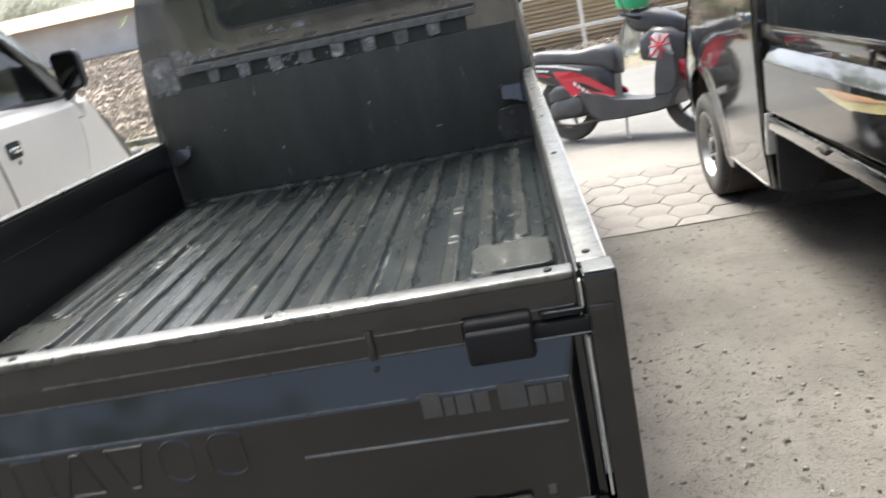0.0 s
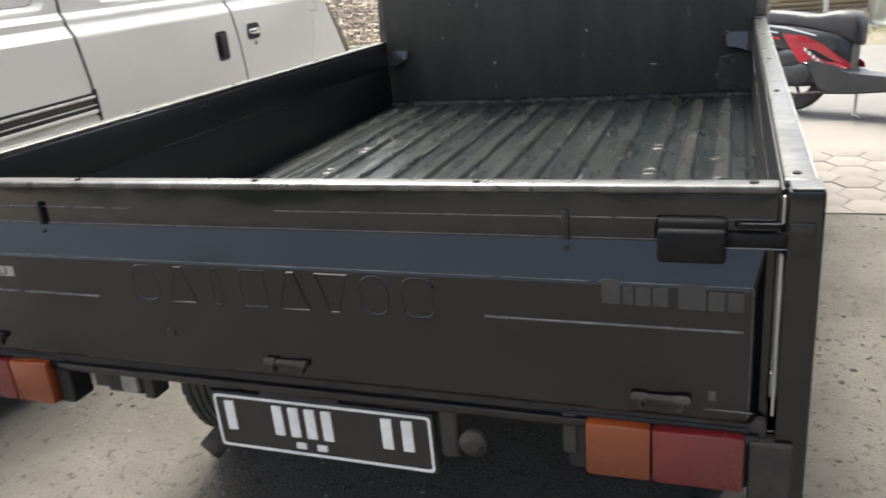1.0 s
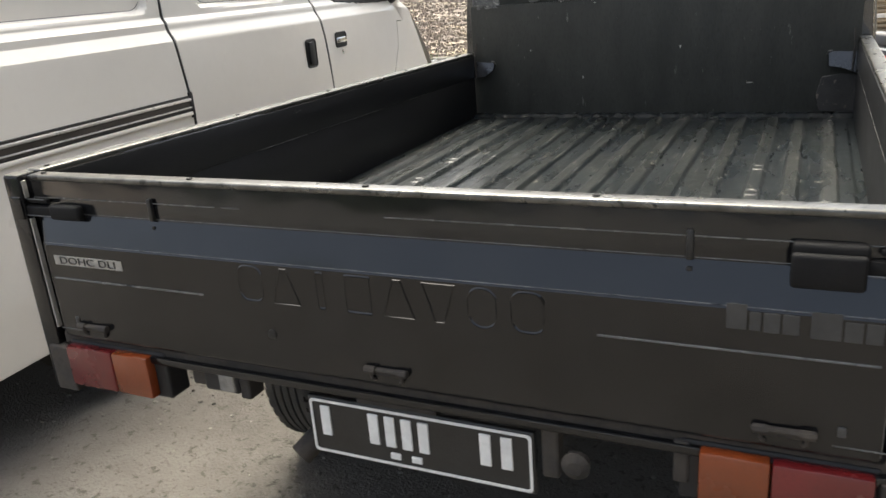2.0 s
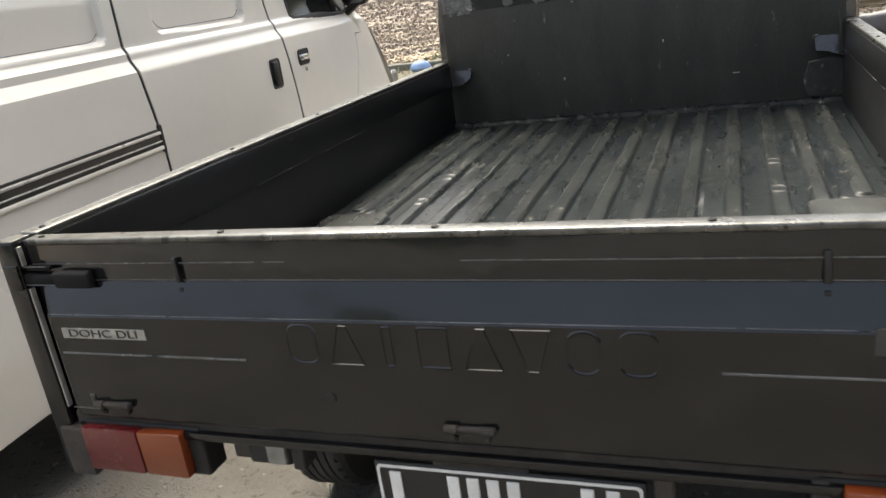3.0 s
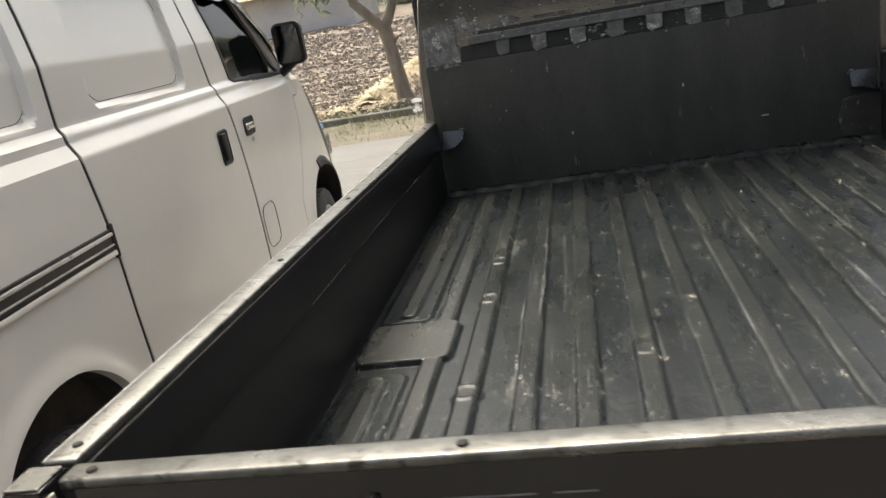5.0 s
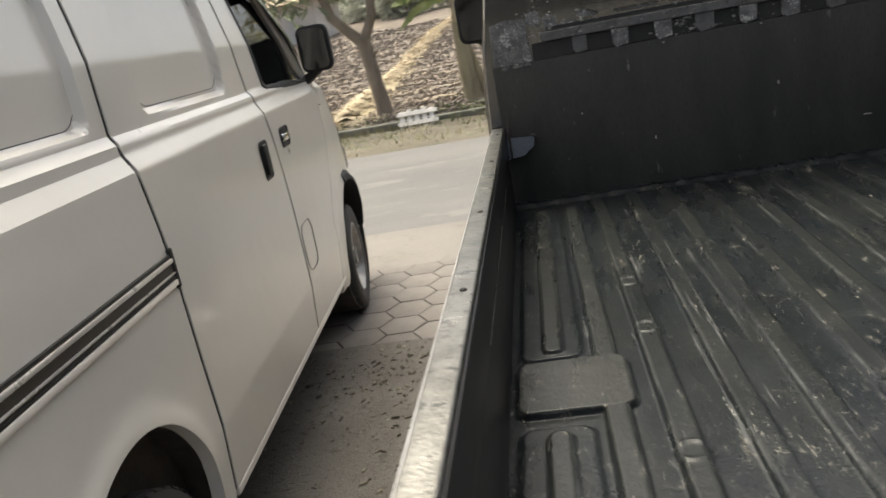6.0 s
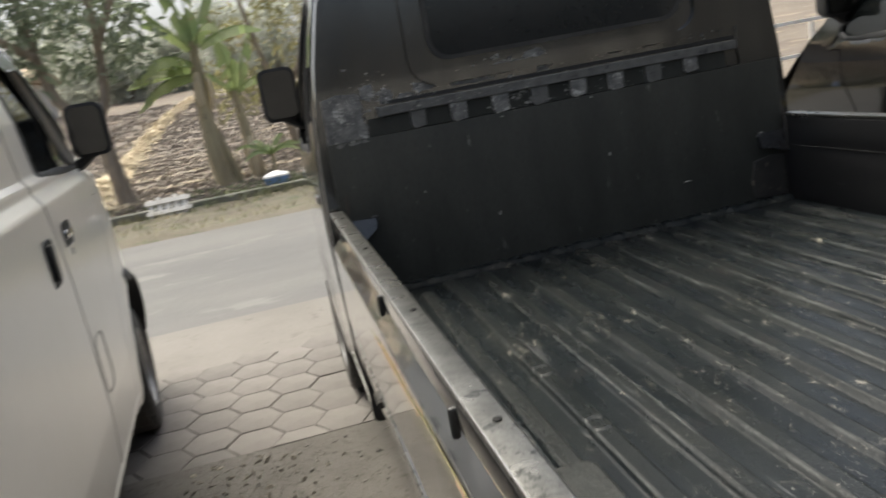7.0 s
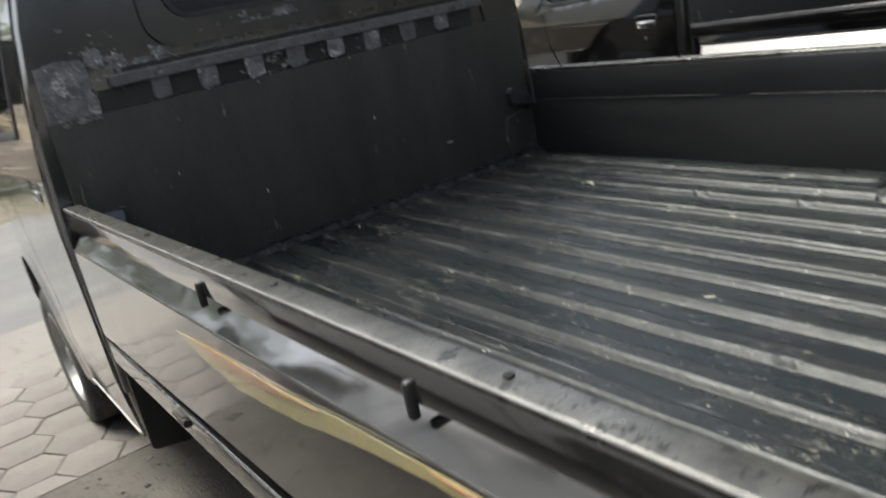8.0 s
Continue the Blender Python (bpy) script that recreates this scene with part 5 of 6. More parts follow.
    o, i2 = round_rect(-0.50, 0.53, 1.335, 1.76, 0.09, 6), round_rect(-0.47, 0.50, 1.365, 1.73, 0.07, 6)
    rings(bm, [[(p[0], 2.432, p[1]) for p in o], [(p[0] * 0.99, 2.418, p[1]) for p in o], [(p[0], 2.418, p[1]) for p in i2], [(p[0], 2.432, p[1]) for p in i2]], close=True)
    part("window_frame", bm, cab_paint, rear, smooth=True)
    bm = bmesh.new()
    o, i3 = round_rect(-0.425, 0.455, 1.405, 1.72, 0.07, 6), round_rect(-0.412, 0.442, 1.418, 1.71, 0.06, 6)
    rings(bm, [[(p[0], 2.431, p[1]) for p in o], [(p[0], 2.422, p[1]) for p in o], [(p[0], 2.422, p[1]) for p in i3], [(p[0], 2.431, p[1]) for p in i3]], close=True)
    part("window_seal", bm, rubber, rear, smooth=True)
    bm = bmesh.new()
    rings(bm, [[(p[0], 2.429, p[1]) for p in i3], [(p[0], 2.425, p[1]) for p in i3]])
    part("rear_window", bm, dark_glass, rear, "dark rear window glass")
    bm = bmesh.new()
    bx(bm, -0.74, 0.74, 2.48, 3.1, 0.28, 1.0)
    bx(bm, -0.55, 0.55, 3.1, 4.05, 0.28, 0.85)
    part("cab_floor", bm, chassis, t)
    for s in (-1, 1):
        bm = bmesh.new()
        lathe(bm, [(0.36, -0.12), (0.36, 0.155), (0.35, 0.155), (0.35, -0.12)], (s * 0.65, 3.48, 0.365), (s, 0, 0), 24)
        part("wheel_housing", bm, chassis, t)
    for s in (-1, 1):
        bm = bmesh.new()
        tube(bm, [(s * (half_width(yy, 0.31, nose) - 0.002), yy, 0.303) for yy in (2.50, 2.7, 2.9, 3.1)], 0.0045, 6)
        part("sill_trim", bm, rail_bright, t, "bright lower edge of the door", smooth=True)
        bm = bmesh.new()
        bx(bm, min(s * 0.800, s * 0.834), max(s * 0.800, s * 0.834), 2.425, 2.452, 0.46, 0.640, 0.006, 3)
        part("cab_bracket", bm, rail_bright if not main else shaded_dish_steel, t, "worn bracket at the cab corner", smooth=True)
        bm = bmesh.new()
        o = [(0.838, 0.64), (0.836, 0.345), (0.828, 0.335), (0.735, 0.318), (0.725, 0.33), (0.66, 0.38), (0.64, 0.64)]
        rings(bm, [[(s * p[0], 2.29, p[1]) for p in o], [(s * p[0], 2.302, p[1]) for p in o]])
        part("mud_flap", bm, black_plastic, t, "black mud guard behind the cab")
        wheel(t, s * 0.757, 3.48, out=s)
        wheel(t, s * 0.66, 0.83, out=s)
    return t


build_pickup(0.0, 0.0, True)
build_pickup(2.582, 0.0, False)


# ---- beyond the road ----
def build_scooter():
    """A step-through scooter on its side stand; local x runs forwards."""
    s = thing("scooter", (1.15, 5.58, 0), "red and black scooter on its side stand", "scooter")
    s.rotation_euler = (radians(-6), 0, radians(-33))
    R = 0.275
    for xx, name in ((0.0, "rear_wheel"), (1.08, "front_wheel")):
        bm = bmesh.new()
        lathe(bm, [(0.17, -0.025), (0.19, -0.025), (0.19, 0.025), (0.17, 0.025)], (xx, 0, R), (0, 1, 0), 28)
        for k in range(5):
            a = 2 * math.pi * k / 5
            tube(bm, [(xx, 0, R), (xx + 0.175 * math.cos(a), 0, R + 0.175 * math.sin(a))], [0.016, 0.010], 6)
        w = part(name, bm, bike_grey, s, "cast spoke wheel", smooth=True)
        bm = bmesh.new()
        lathe(bm, [(0.185, -0.03), (0.23, -0.048), (R - 0.012, -0.04), (R, 0), (R - 0.012, 0.04), (0.23, 0.048), (0.185, 0.03)], (xx, 0, R), (0, 1, 0), 40)
        part("tyre", bm, rubber, w, smooth=True)

    def hull(stations, name, m, label=""):
        """Loft of rounded boxes: x, half width, low z, high z."""
        bm = bmesh.new()
        loops = []
        for x0, hw, lo, hi in stations:
            o = round_rect(-hw, hw, lo, hi, min(hw, (hi - lo) / 2) * 0.6, 4)
            loops.append([(x0, p[0], p[1]) for p in o])
        rings(bm, loops)
        return part(name, bm, m, s, label, smooth=True)

    hull([(-0.36, 0.03, 0.60, 0.65), (-0.30, 0.07, 0.54, 0.68), (-0.2, 0.10, 0.48, 0.68), (0.0, 0.125, 0.42, 0.66), (0.2, 0.13, 0.36, 0.63), (0.36, 0.115, 0.28, 0.60), (0.44, 0.06, 0.24, 0.52)], "rear_body", bike_black)
    for side in (-1, 1):
        def flat(pts, name, m, label="", x_off=0.0):
            """A thin shaped panel laid on the bodywork."""
            bm = bmesh.new()
            rings(bm, [[(p[0], side * (p[2] - 0.006 + x_off), p[1]) for p in pts], [(p[0], side * (p[2] + x_off), p[1]) for p in pts]])
            return part(name, bm, m, s, label)
        flat([(-0.06, 0.575, 0.136), (0.12, 0.560, 0.143), (0.26, 0.505, 0.140), (0.46, 0.375, 0.112), (0.47, 0.340, 0.108), (0.30, 0.345, 0.136), (0.10, 0.375, 0.143), (0.04, 0.445, 0.142), (-0.02, 0.52, 0.138)], "side_panel", bike_red, "glossy red side panel")
        flat([(-0.30, 0.648, 0.095), (-0.02, 0.622, 0.134), (0.20, 0.570, 0.138), (0.20, 0.560, 0.138), (-0.02, 0.606, 0.134), (-0.30, 0.636, 0.095)], "side_decal", bike_white, "white side stripe", 0.003)
        flat([(-0.30, 0.610, 0.098), (-0.10, 0.585, 0.128), (-0.10, 0.575, 0.128), (-0.30, 0.600, 0.098)], "side_decal", bike_white, "white side stripe", 0.003)
        flat([(-0.27, 0.570, 0.100), (-0.08, 0.545, 0.130), (-0.08, 0.530, 0.130), (-0.25, 0.556, 0.102)], "side_decal", bike_red, "red side stripe", 0.003)
        for k in range(5):
            x0, z0 = 0.13 + 0.034 * k, 0.480 - 0.024 * k
            flat([(x0, z0, 0.143), (x0 + 0.020, z0 - 0.014, 0.143), (x0 + 0.016, z0 - 0.036, 0.143), (x0 - 0.004, z0 - 0.022, 0.143)], "panel_mark", bike_white, "white mark bars", 0.003)
        flat([(0.78, 0.74, 0.150), (0.84, 0.77, 0.164), (0.92, 0.75, 0.152), (0.945, 0.62, 0.140), (0.88, 0.575, 0.158), (0.79, 0.60, 0.160)], "cowl_decal", bike_white, "white and red crossed decal", 0.006)
        for p, q in (((0.785, 0.60), (0.935, 0.745)), ((0.80, 0.745), (0.93, 0.60)), ((0.865, 0.58), (0.865, 0.765)), ((0.785, 0.672), (0.94, 0.685))):
            bm = bmesh.new()
            tube(bm, [(p[0], side * 0.166, p[1]), ((p[0] + q[0]) / 2, side * 0.173, (p[1] + q[1]) / 2), (q[0], side * 0.156, q[1])], 0.009, 6)
            part("cowl_decal", bm, bike_red, s, "red crossed stripes")
    hull([(-0.37, 0.06, 0.655, 0.69), (-0.30, 0.10, 0.645, 0.735), (-0.18, 0.12, 0.640, 0.742), (0.0, 0.125, 0.630, 0.725), (0.10, 0.125, 0.62, 0.708), (0.20, 0.125, 0.60, 0.712), (0.32, 0.122, 0.565, 0.738), (0.41, 0.11, 0.53, 0.735), (0.46, 0.09, 0.50, 0.69), (0.48, 0.05, 0.50, 0.60)], "seat", seat_mat, "dark grey vinyl seat")
    def slab(pts, hw, name, m, label=""):
        """A side outline given width, with chamfered side faces."""
        bm = bmesh.new()
        cx, cz = sum(p[0] for p in pts) / len(pts), sum(p[1] for p in pts) / len(pts)
        loops = []
        for y, k in ((-hw, 0.90), (-hw + 0.018, 1.0), (hw - 0.018, 1.0), (hw, 0.90)):
            loops.append([(cx + (p[0] - cx) * k, y, cz + (p[1] - cz) * k) for p in pts])
        rings(bm, loops)
        return part(name, bm, m, s, label, smooth=True, crisp=20)

    slab([(0.16, 0.40), (0.38, 0.355), (0.47, 0.315), (0.78, 0.300), (0.88, 0.33), (0.965, 0.425), (0.985, 0.35), (0.93, 0.235), (0.80, 0.200), (0.50, 0.165), (0.34, 0.155), (0.26, 0.20), (0.20, 0.30)], 0.165, "footboard", bike_grey, "dusty dark footboard")
    slab([(0.795, 0.315), (0.80, 0.45), (0.83, 0.60), (0.87, 0.67), (0.965, 0.61), (0.985, 0.48), (0.97, 0.37), (0.92, 0.315)], 0.172, "leg_shield", bike_grey, "dark leg shield")
    hull([(0.70, 0.14, 0.58, 0.76), (0.80, 0.165, 0.56, 0.83), (0.94, 0.145, 0.54, 0.80), (1.04, 0.09, 0.52, 0.72), (1.10, 0.04, 0.54, 0.66)], "front_cowl", bike_black, "glossy black front cowl")
    hull([(0.86, 0.10, 0.44, 0.58), (0.93, 0.125, 0.46, 0.60), (1.02, 0.10, 0.44, 0.58), (1.08, 0.07, 0.42, 0.54)], "cowl_insert", bike_red, "red cowl insert")
    hull([(0.56, 0.05, 0.86, 0.92), (0.64, 0.12, 0.80, 0.96), (0.78, 0.13, 0.76, 0.95), (0.92, 0.10, 0.73, 0.90), (1.02, 0.05, 0.74, 0.84)], "handlebar_cowl", bike_black)
    hull([(0.84, 0.045, 0.42, 0.47), (0.96, 0.055, 0.53, 0.565), (1.09, 0.055, 0.555, 0.585), (1.24, 0.045, 0.48, 0.52)], "front_mudguard", bike_red, "red front mudguard")
    bm = bmesh.new()
    tube(bm, [(0.66, -0.34, 0.93), (0.70, -0.12, 0.89), (0.72, 0, 0.87), (0.70, 0.12, 0.89), (0.66, 0.34, 0.93)], 0.016, 8)
    part("handlebar", bm, bike_black, s, smooth=True)
    bm = bmesh.new()
    for side in (-1, 1):
        tube(bm, [(0.93, side * 0.07, 0.62), (1.08, side * 0.07, R)], 0.022, 8)
    part("fork", bm, bike_red, s, "red fork covers", smooth=True)
    for side in (-1, 1):
        bm = bmesh.new()
        tube(bm, [(0.68, side * 0.28, 0.93), (0.64, side * 0.34, 1.08)], 0.007, 6)
        lathe(bm, [(0.01, -0.015), (0.055, -0.012), (0.06, 0.0), (0.02, 0.02)], (0.64, side * 0.36, 1.11), (1, 0, 0), 14, closed=False)
        part("mirror", bm, bike_black, s, smooth=True)
    hull([(-0.16, 0.06, 0.19, 0.30), (-0.06, 0.115, 0.18, 0.37), (0.12, 0.135, 0.19, 0.38), (0.24, 0.12, 0.21, 0.36), (0.34, 0.06, 0.22, 0.32)], "engine", bike_grey, "dusty engine casing")
    hull([(-0.16, 0.06, 0.30, 0.42), (-0.05, 0.125, 0.32, 0.47), (0.12, 0.135, 0.34, 0.47)], "air_box", bike_black, "black air filter box")
    bm = bmesh.new()
    tube(bm, [(0.36, -0.135, 0.17), (0.10, -0.150, 0.135), (-0.10, -0.145, 0.16)], [0.012, 0.013, 0.012], 8)
    part("kick_starter", bm, chassis, s, smooth=True)
    bm = bmesh.new()
    lathe(bm, [(0.02, 0.0), (0.072, 0.0), (0.074, 0.012), (0.05, 0.020), (0.01, 0.022)], (0.12, -0.134, 0.29), (0, -1, 0), 20, closed=False)
    part("crank_cover", bm, bike_grey, s, smooth=True)
    bm = bmesh.new()
    tube(bm, [(0.54, -0.12, 0.20), (0.60, -0.25, 0.03), (0.635, -0.255, 0.022)], 0.011, 8)
    part("side_stand", bm, bike_black, s, smooth=True)
    hull([(-0.40, 0.05, 0.50, 0.58), (-0.32, 0.07, 0.58, 0.70), (-0.24, 0.05, 0.66, 0.72)], "tail_lamp", lamp_red)
    return s


build_scooter()
hm = bmesh.new()
lathe(hm, [(0.118, -0.10), (0.128, -0.05), (0.13, 0.02), (0.115, 0.09), (0.075, 0.135), (0.004, 0.15)], (1.72, 5.28, 1.08), (0.1, -0.1, 1), 22, closed=False)
tagged(part("helmet", hm, green_cloth, None, smooth=True), "green helmet hung on the scooter handlebar", "helmet")
bg = bmesh.new()
loops = []
for z, r in ((0.92, 0.005), (0.88, 0.015), (0.84, 0.04), (0.79, 0.065), (0.73, 0.078), (0.68, 0.070), (0.65, 0.05), (0.64, 0.015)):
    loops.append([(1.66 + r * math.cos(k * math.pi / 10) * (1 + 0.18 * math.sin(3 * k + 20 * z)), 5.28 + 0.5 * r * math.sin(k * math.pi / 10) * (1 + 0.25 * math.sin(2.3 * k)), z + 0.012 * math.sin(2.7 * k)) for k in range(20)])
rings(bg, loops)
tagged(part("carrier_bag", bg, glass("clear_bag", (0.55, 0.57, 0.55), 0.3, 0.92), None, smooth=True), "crumpled clear plastic bag hanging from the handlebar", "bag")


def leaves(bm, centre, n, spread, size, droop=0.3, rng=random, mids=True):
    """Long folded leaves round a point."""
    for _ in range(n):
        p = Vector(centre) + Vector((rng.gauss(0, spread[0]), rng.gauss(0, spread[1]), rng.gauss(0, spread[2])))
        d = Vector((rng.uniform(-1, 1), rng.uniform(-1, 1), rng.uniform(-1, 0.5) - droop)).normalized()
        u = d.cross(Vector((rng.uniform(-1, 1), rng.uniform(-1, 1), rng.uniform(-1, 1)))).normalized()
        ln = size * rng.uniform(0.6, 1.3)
        w = ln * 0.15
        up = d.cross(u) * w * 0.5
        v = [bm.verts.new(q) for q in (p, p + d * ln * 0.45 + u * w + up, p + d * ln, p + d * ln * 0.45 - u * w + up, p + d * ln * 0.5)]
        bm.faces.new((v[0], v[1], v[4]))
        bm.faces.new((v[1], v[2], v[4]))
        bm.faces.new((v[2], v[3], v[4]))
        bm.faces.new((v[3], v[0], v[4]))


def build_tree(x, y, z, seed, limbs, clumps, label, foliage=leaf_mat, crown_label="drooping green mango leaves, lifted pale for haze"):
    r = random.Random(seed)
    t = thing("tree", (x, y, z), label, "tree")
    bm = bmesh.new()
    for pts, radii in limbs:
        tube(bm, pts, radii, 10)
    part("trunk", bm, bark_mat, t, "grey-brown bark", smooth=True)
    bm = bmesh.new()
    for c, n, s in clumps:
        leaves(bm, c, n, (s, s, s * 0.8), 0.26, rng=r)
    part("crown", bm, foliage, t, crown_label)
    return t


r0 = random.Random(5)
limbs = [([(0.24, 0, -0.1), (0.19, 0, 0.12), (0.13, 0, 0.65), (0.08, 0, 1.1), (0.04, 0, 1.36)], [0.20, 0.145, 0.125, 0.12, 0.13]),
         ([(0.05, 0, 1.28), (-0.17, 0.0, 1.52), (-0.42, 0, 1.80), (-0.56, 0.1, 2.3), (-0.66, 0.2, 3.4), (-0.7, 0.2, 4.6)], [0.105, 0.092, 0.085, 0.075, 0.06, 0.035]),
         ([(0.04, 0, 1.28), (0.17, 0, 1.50), (0.28, 0.0, 1.72), (0.36, 0.1, 2.4), (0.42, 0, 3.4), (0.5, 0, 4.8)], [0.105, 0.088, 0.080, 0.07, 0.055, 0.03]),
         ([(0.36, 0, 2.5), (0.8, -0.2, 3.2), (1.2, -0.2, 3.9)], [0.06, 0.05, 0.03]), ([(-0.58, 0, 2.5), (-1.3, -0.2, 3.1), (-2.0, -0.1, 3.8)], [0.07, 0.05, 0.03]),
         ([(0.12, 0, 0.98), (0.24, -0.06, 1.10), (0.30, -0.08, 1.12)], [0.04, 0.034, 0.02])]
clumps = [((r0.uniform(-2.6, 1.9), r0.uniform(-1.1, 1.1), r0.uniform(3.0, 5.2)), 46, 0.24) for _ in range(60)]
clumps += [((x, r0.uniform(-0.6, 0.6), z), 40, 0.17) for x, z in ((-1.9, 2.9), (-1.6, 2.4), (-1.1, 2.6), (-0.6, 2.9), (-0.3, 2.5), (0.4, 2.7), (0.8, 2.9), (1.0, 2.5), (-2.2, 2.5), (0.15, 2.3), (-1.25, 2.15), (-0.75, 2.35), (-0.95, 2.75), (0.6, 2.35), (0.95, 2.15), (-0.1, 2.9), (0.3, 3.1), (-0.5, 3.2), (-1.5, 2.8))]
build_tree(-3.55, 13.6, 0.0, 11, limbs, clumps, "mango tree with forked trunk and drooping leaves")


def banana_leaf(bm, base, az, length, width, rise, sag, rng):
    """One long blade with a fold along its rib and torn edges."""
    pts = []
    d = Vector((math.cos(az), math.sin(az), 0))
    nseg = 14
    for i in range(nseg + 1):
        s = i / nseg
        pts.append(Vector(base) + d * length * (s - 0.18 * sag * s * s) + Vector((0, 0, rise * s - sag * s * s)))
    side = Vector((-d.y, d.x, 0))
    prev = None
    for i, p in enumerate(pts):
        s = i / nseg
        w = width * math.sin(math.pi * min(1.0, 0.08 + s * 0.92)) ** 0.6 if s < 0.999 else 0.01
        cut = rng.uniform(0.72, 1.0)
        row = [bm.verts.new(p + side * w * cut * 0.72 + Vector((0, 0, -0.68 * w * cut))), bm.verts.new(p), bm.verts.new(p - side * w * 0.72 * rng.uniform(0.72, 1.0) + Vector((0, 0, -0.68 * w)))]
        if prev and i > 1:
            if rng.random() > 0.10:
                bm.faces.new((prev[0], prev[1], row[1], row[0]))
            if rng.random() > 0.10:
                bm.faces.new((prev[1], prev[2], row[2], row[1]))
        prev = row
    tube(bm, pts[:-2], [0.022 - 0.0012 * i for i in range(len(pts) - 2)], 5)


def build_banana(x, y, z, seed, stems, blades, label):
    rng = random.Random(seed)
    b = thing("banana_plant", (x, y, z), label, "banana plant")
    for pts, rad in stems:
        bm = bmesh.new()
        tube(bm, pts, rad, 10)
        part("stem", bm, banana_stem, b, smooth=True)
    for base, az, ln, w, rise, sag in blades:
        bm = bmesh.new()
        banana_leaf(bm, base, radians(az), ln, w, rise, sag, rng)
        part("leaf", bm, banana_mat, b)
    for top, rad in [(pts[-2], rad[-2]) for pts, rad in stems if len(pts) > 2]:
        for k in range(4):  # dry leaves hanging against the stem
            a, ln = rng.uniform(0, 6.28), rng.uniform(0.35, 0.75)
            bm = bmesh.new()
            prev = None
            for i in range(6):
                q = i / 5
                c = Vector(top) + Vector((math.cos(a), math.sin(a), 0)) * (rad + 0.10 * math.sin(2.4 * q)) + Vector((0, 0, 0.08 * math.sin(3.1 * q) - ln * q))
                w = Vector((-math.sin(a), math.cos(a), 0.0)) * 0.06 * math.sin(3.0 * (0.12 + 0.8 * q)) * rng.uniform(0.6, 1.2)
                row = [bm.verts.new(c - w), bm.verts.new(c + Vector((math.cos(a), math.sin(a), 0)) * 0.02), bm.verts.new(c + w)]
                if prev:
                    bm.faces.new((prev[0], prev[1], row[1], row[0]))
                    bm.faces.new((prev[1], prev[2], row[2], row[1]))
                prev = row
            part("dry_leaf", bm, straw_mat, b, "withered brown hanging leaf")
    return b


build_banana(-1.78, 14.0, 0.0, 3, [([(0.04, 0, -0.1), (-0.05, 0, 0.4), (-0.06, 0, 1.2), (-0.03, 0, 1.9), (0.02, 0, 2.4)], [0.19, 0.15, 0.125, 0.10, 0.06]), ([(0.26, 0.15, -0.1), (0.12, 0.12, 0.5), (0.05, 0.1, 1.0)], [0.10, 0.08, 0.03])],
             [((-0.03, 0, 1.95), 180, 1.35, 0.30, 0.60, 0.75), ((-0.03, 0, 1.85), 200, 1.25, 0.27, 0.30, 0.75), ((-0.03, 0, 2.0), 215, 1.2, 0.28, 0.9, 1.0), ((0.0, 0, 2.2), 160, 1.0, 0.17, 1.3, 0.3), ((0.02, 0, 2.3), 130, 0.7, 0.26, 1.6, 0.25), ((0.02, 0, 2.3), 95, 0.6, 0.24, 1.7, 0.2), ((0.02, 0, 2.25), 5, 1.35, 0.25, 0.95, 0.8),
              ((0.02, 0, 2.3), -60, 1.2, 0.18, 1.1, 1.0), ((0.0, 0, 2.2), -130, 1.2, 0.18, 1.3, 0.8), ((0.02, 0, 2.3), 60, 1.4, 0.19, 1.9, 0.3)], "banana plant with torn drooping leaves")
build_banana(-1.22, 14.3, 0.0, 4, [([(0.06, 0, -0.1), (-0.02, 0, 0.7), (-0.08, 0, 1.5)], [0.12, 0.10, 0.06])],
             [((-0.08, 0, 1.45), 40, 0.65, 0.24, 1.2, 0.15), ((-0.08, 0, 1.5), 100, 0.6, 0.22, 1.5, 0.2), ((-0.08, 0, 1.45), 170, 0.7, 0.15, 1.0, 0.5), ((-0.08, 0, 1.45), -20, 1.0, 0.17, 0.75, 0.6), ((-0.08, 0, 1.5), -80, 0.8, 0.16, 1.1, 0.6)], "younger banana plant with upright leaves")
build_banana(-0.92, 13.4, 0.0, 5, [([(0, 0, -0.1), (0.02, 0, 0.4)], [0.04, 0.025])],
             [((0, 0, 0.38), az, 0.62, 0.085, rise, 0.5) for az, rise in ((5, 0.55), (60, 0.75), (120, 0.7), (175, 0.65), (215, 0.45), (265, 0.6), (330, 0.5))], "small low banana sucker")
ro = random.Random(77)
build_tree(-0.3, 17.5, 0.1, 21, [([(0, 0, -0.2), (-0.1, 0, 0.9), (-0.4, 0, 2.2), (-0.6, 0, 3.4)], [0.10, 0.085, 0.06, 0.03]), ([(-0.1, 0, 0.9), (0.4, 0, 1.8), (0.8, 0, 3.0)], [0.06, 0.05, 0.025])],
           [((ro.uniform(-1.3, 1.6), ro.uniform(-0.8, 0.8), ro.uniform(1.0, 4.6)), 34, 0.24) for _ in range(44)], "small yellow-green tree beyond the bananas", olive_leaf, "thin yellow-green leaves")

# ploughed clods and straw
rng = random.Random(8)


def stuff_mesh(name, material, verts, faces, label, category):
    me = bpy.data.meshes.new(name)
    me.from_pydata(verts, [], faces)
    me.materials.append(material)
    return tagged(new(name, me), label, category, kind="stuff")


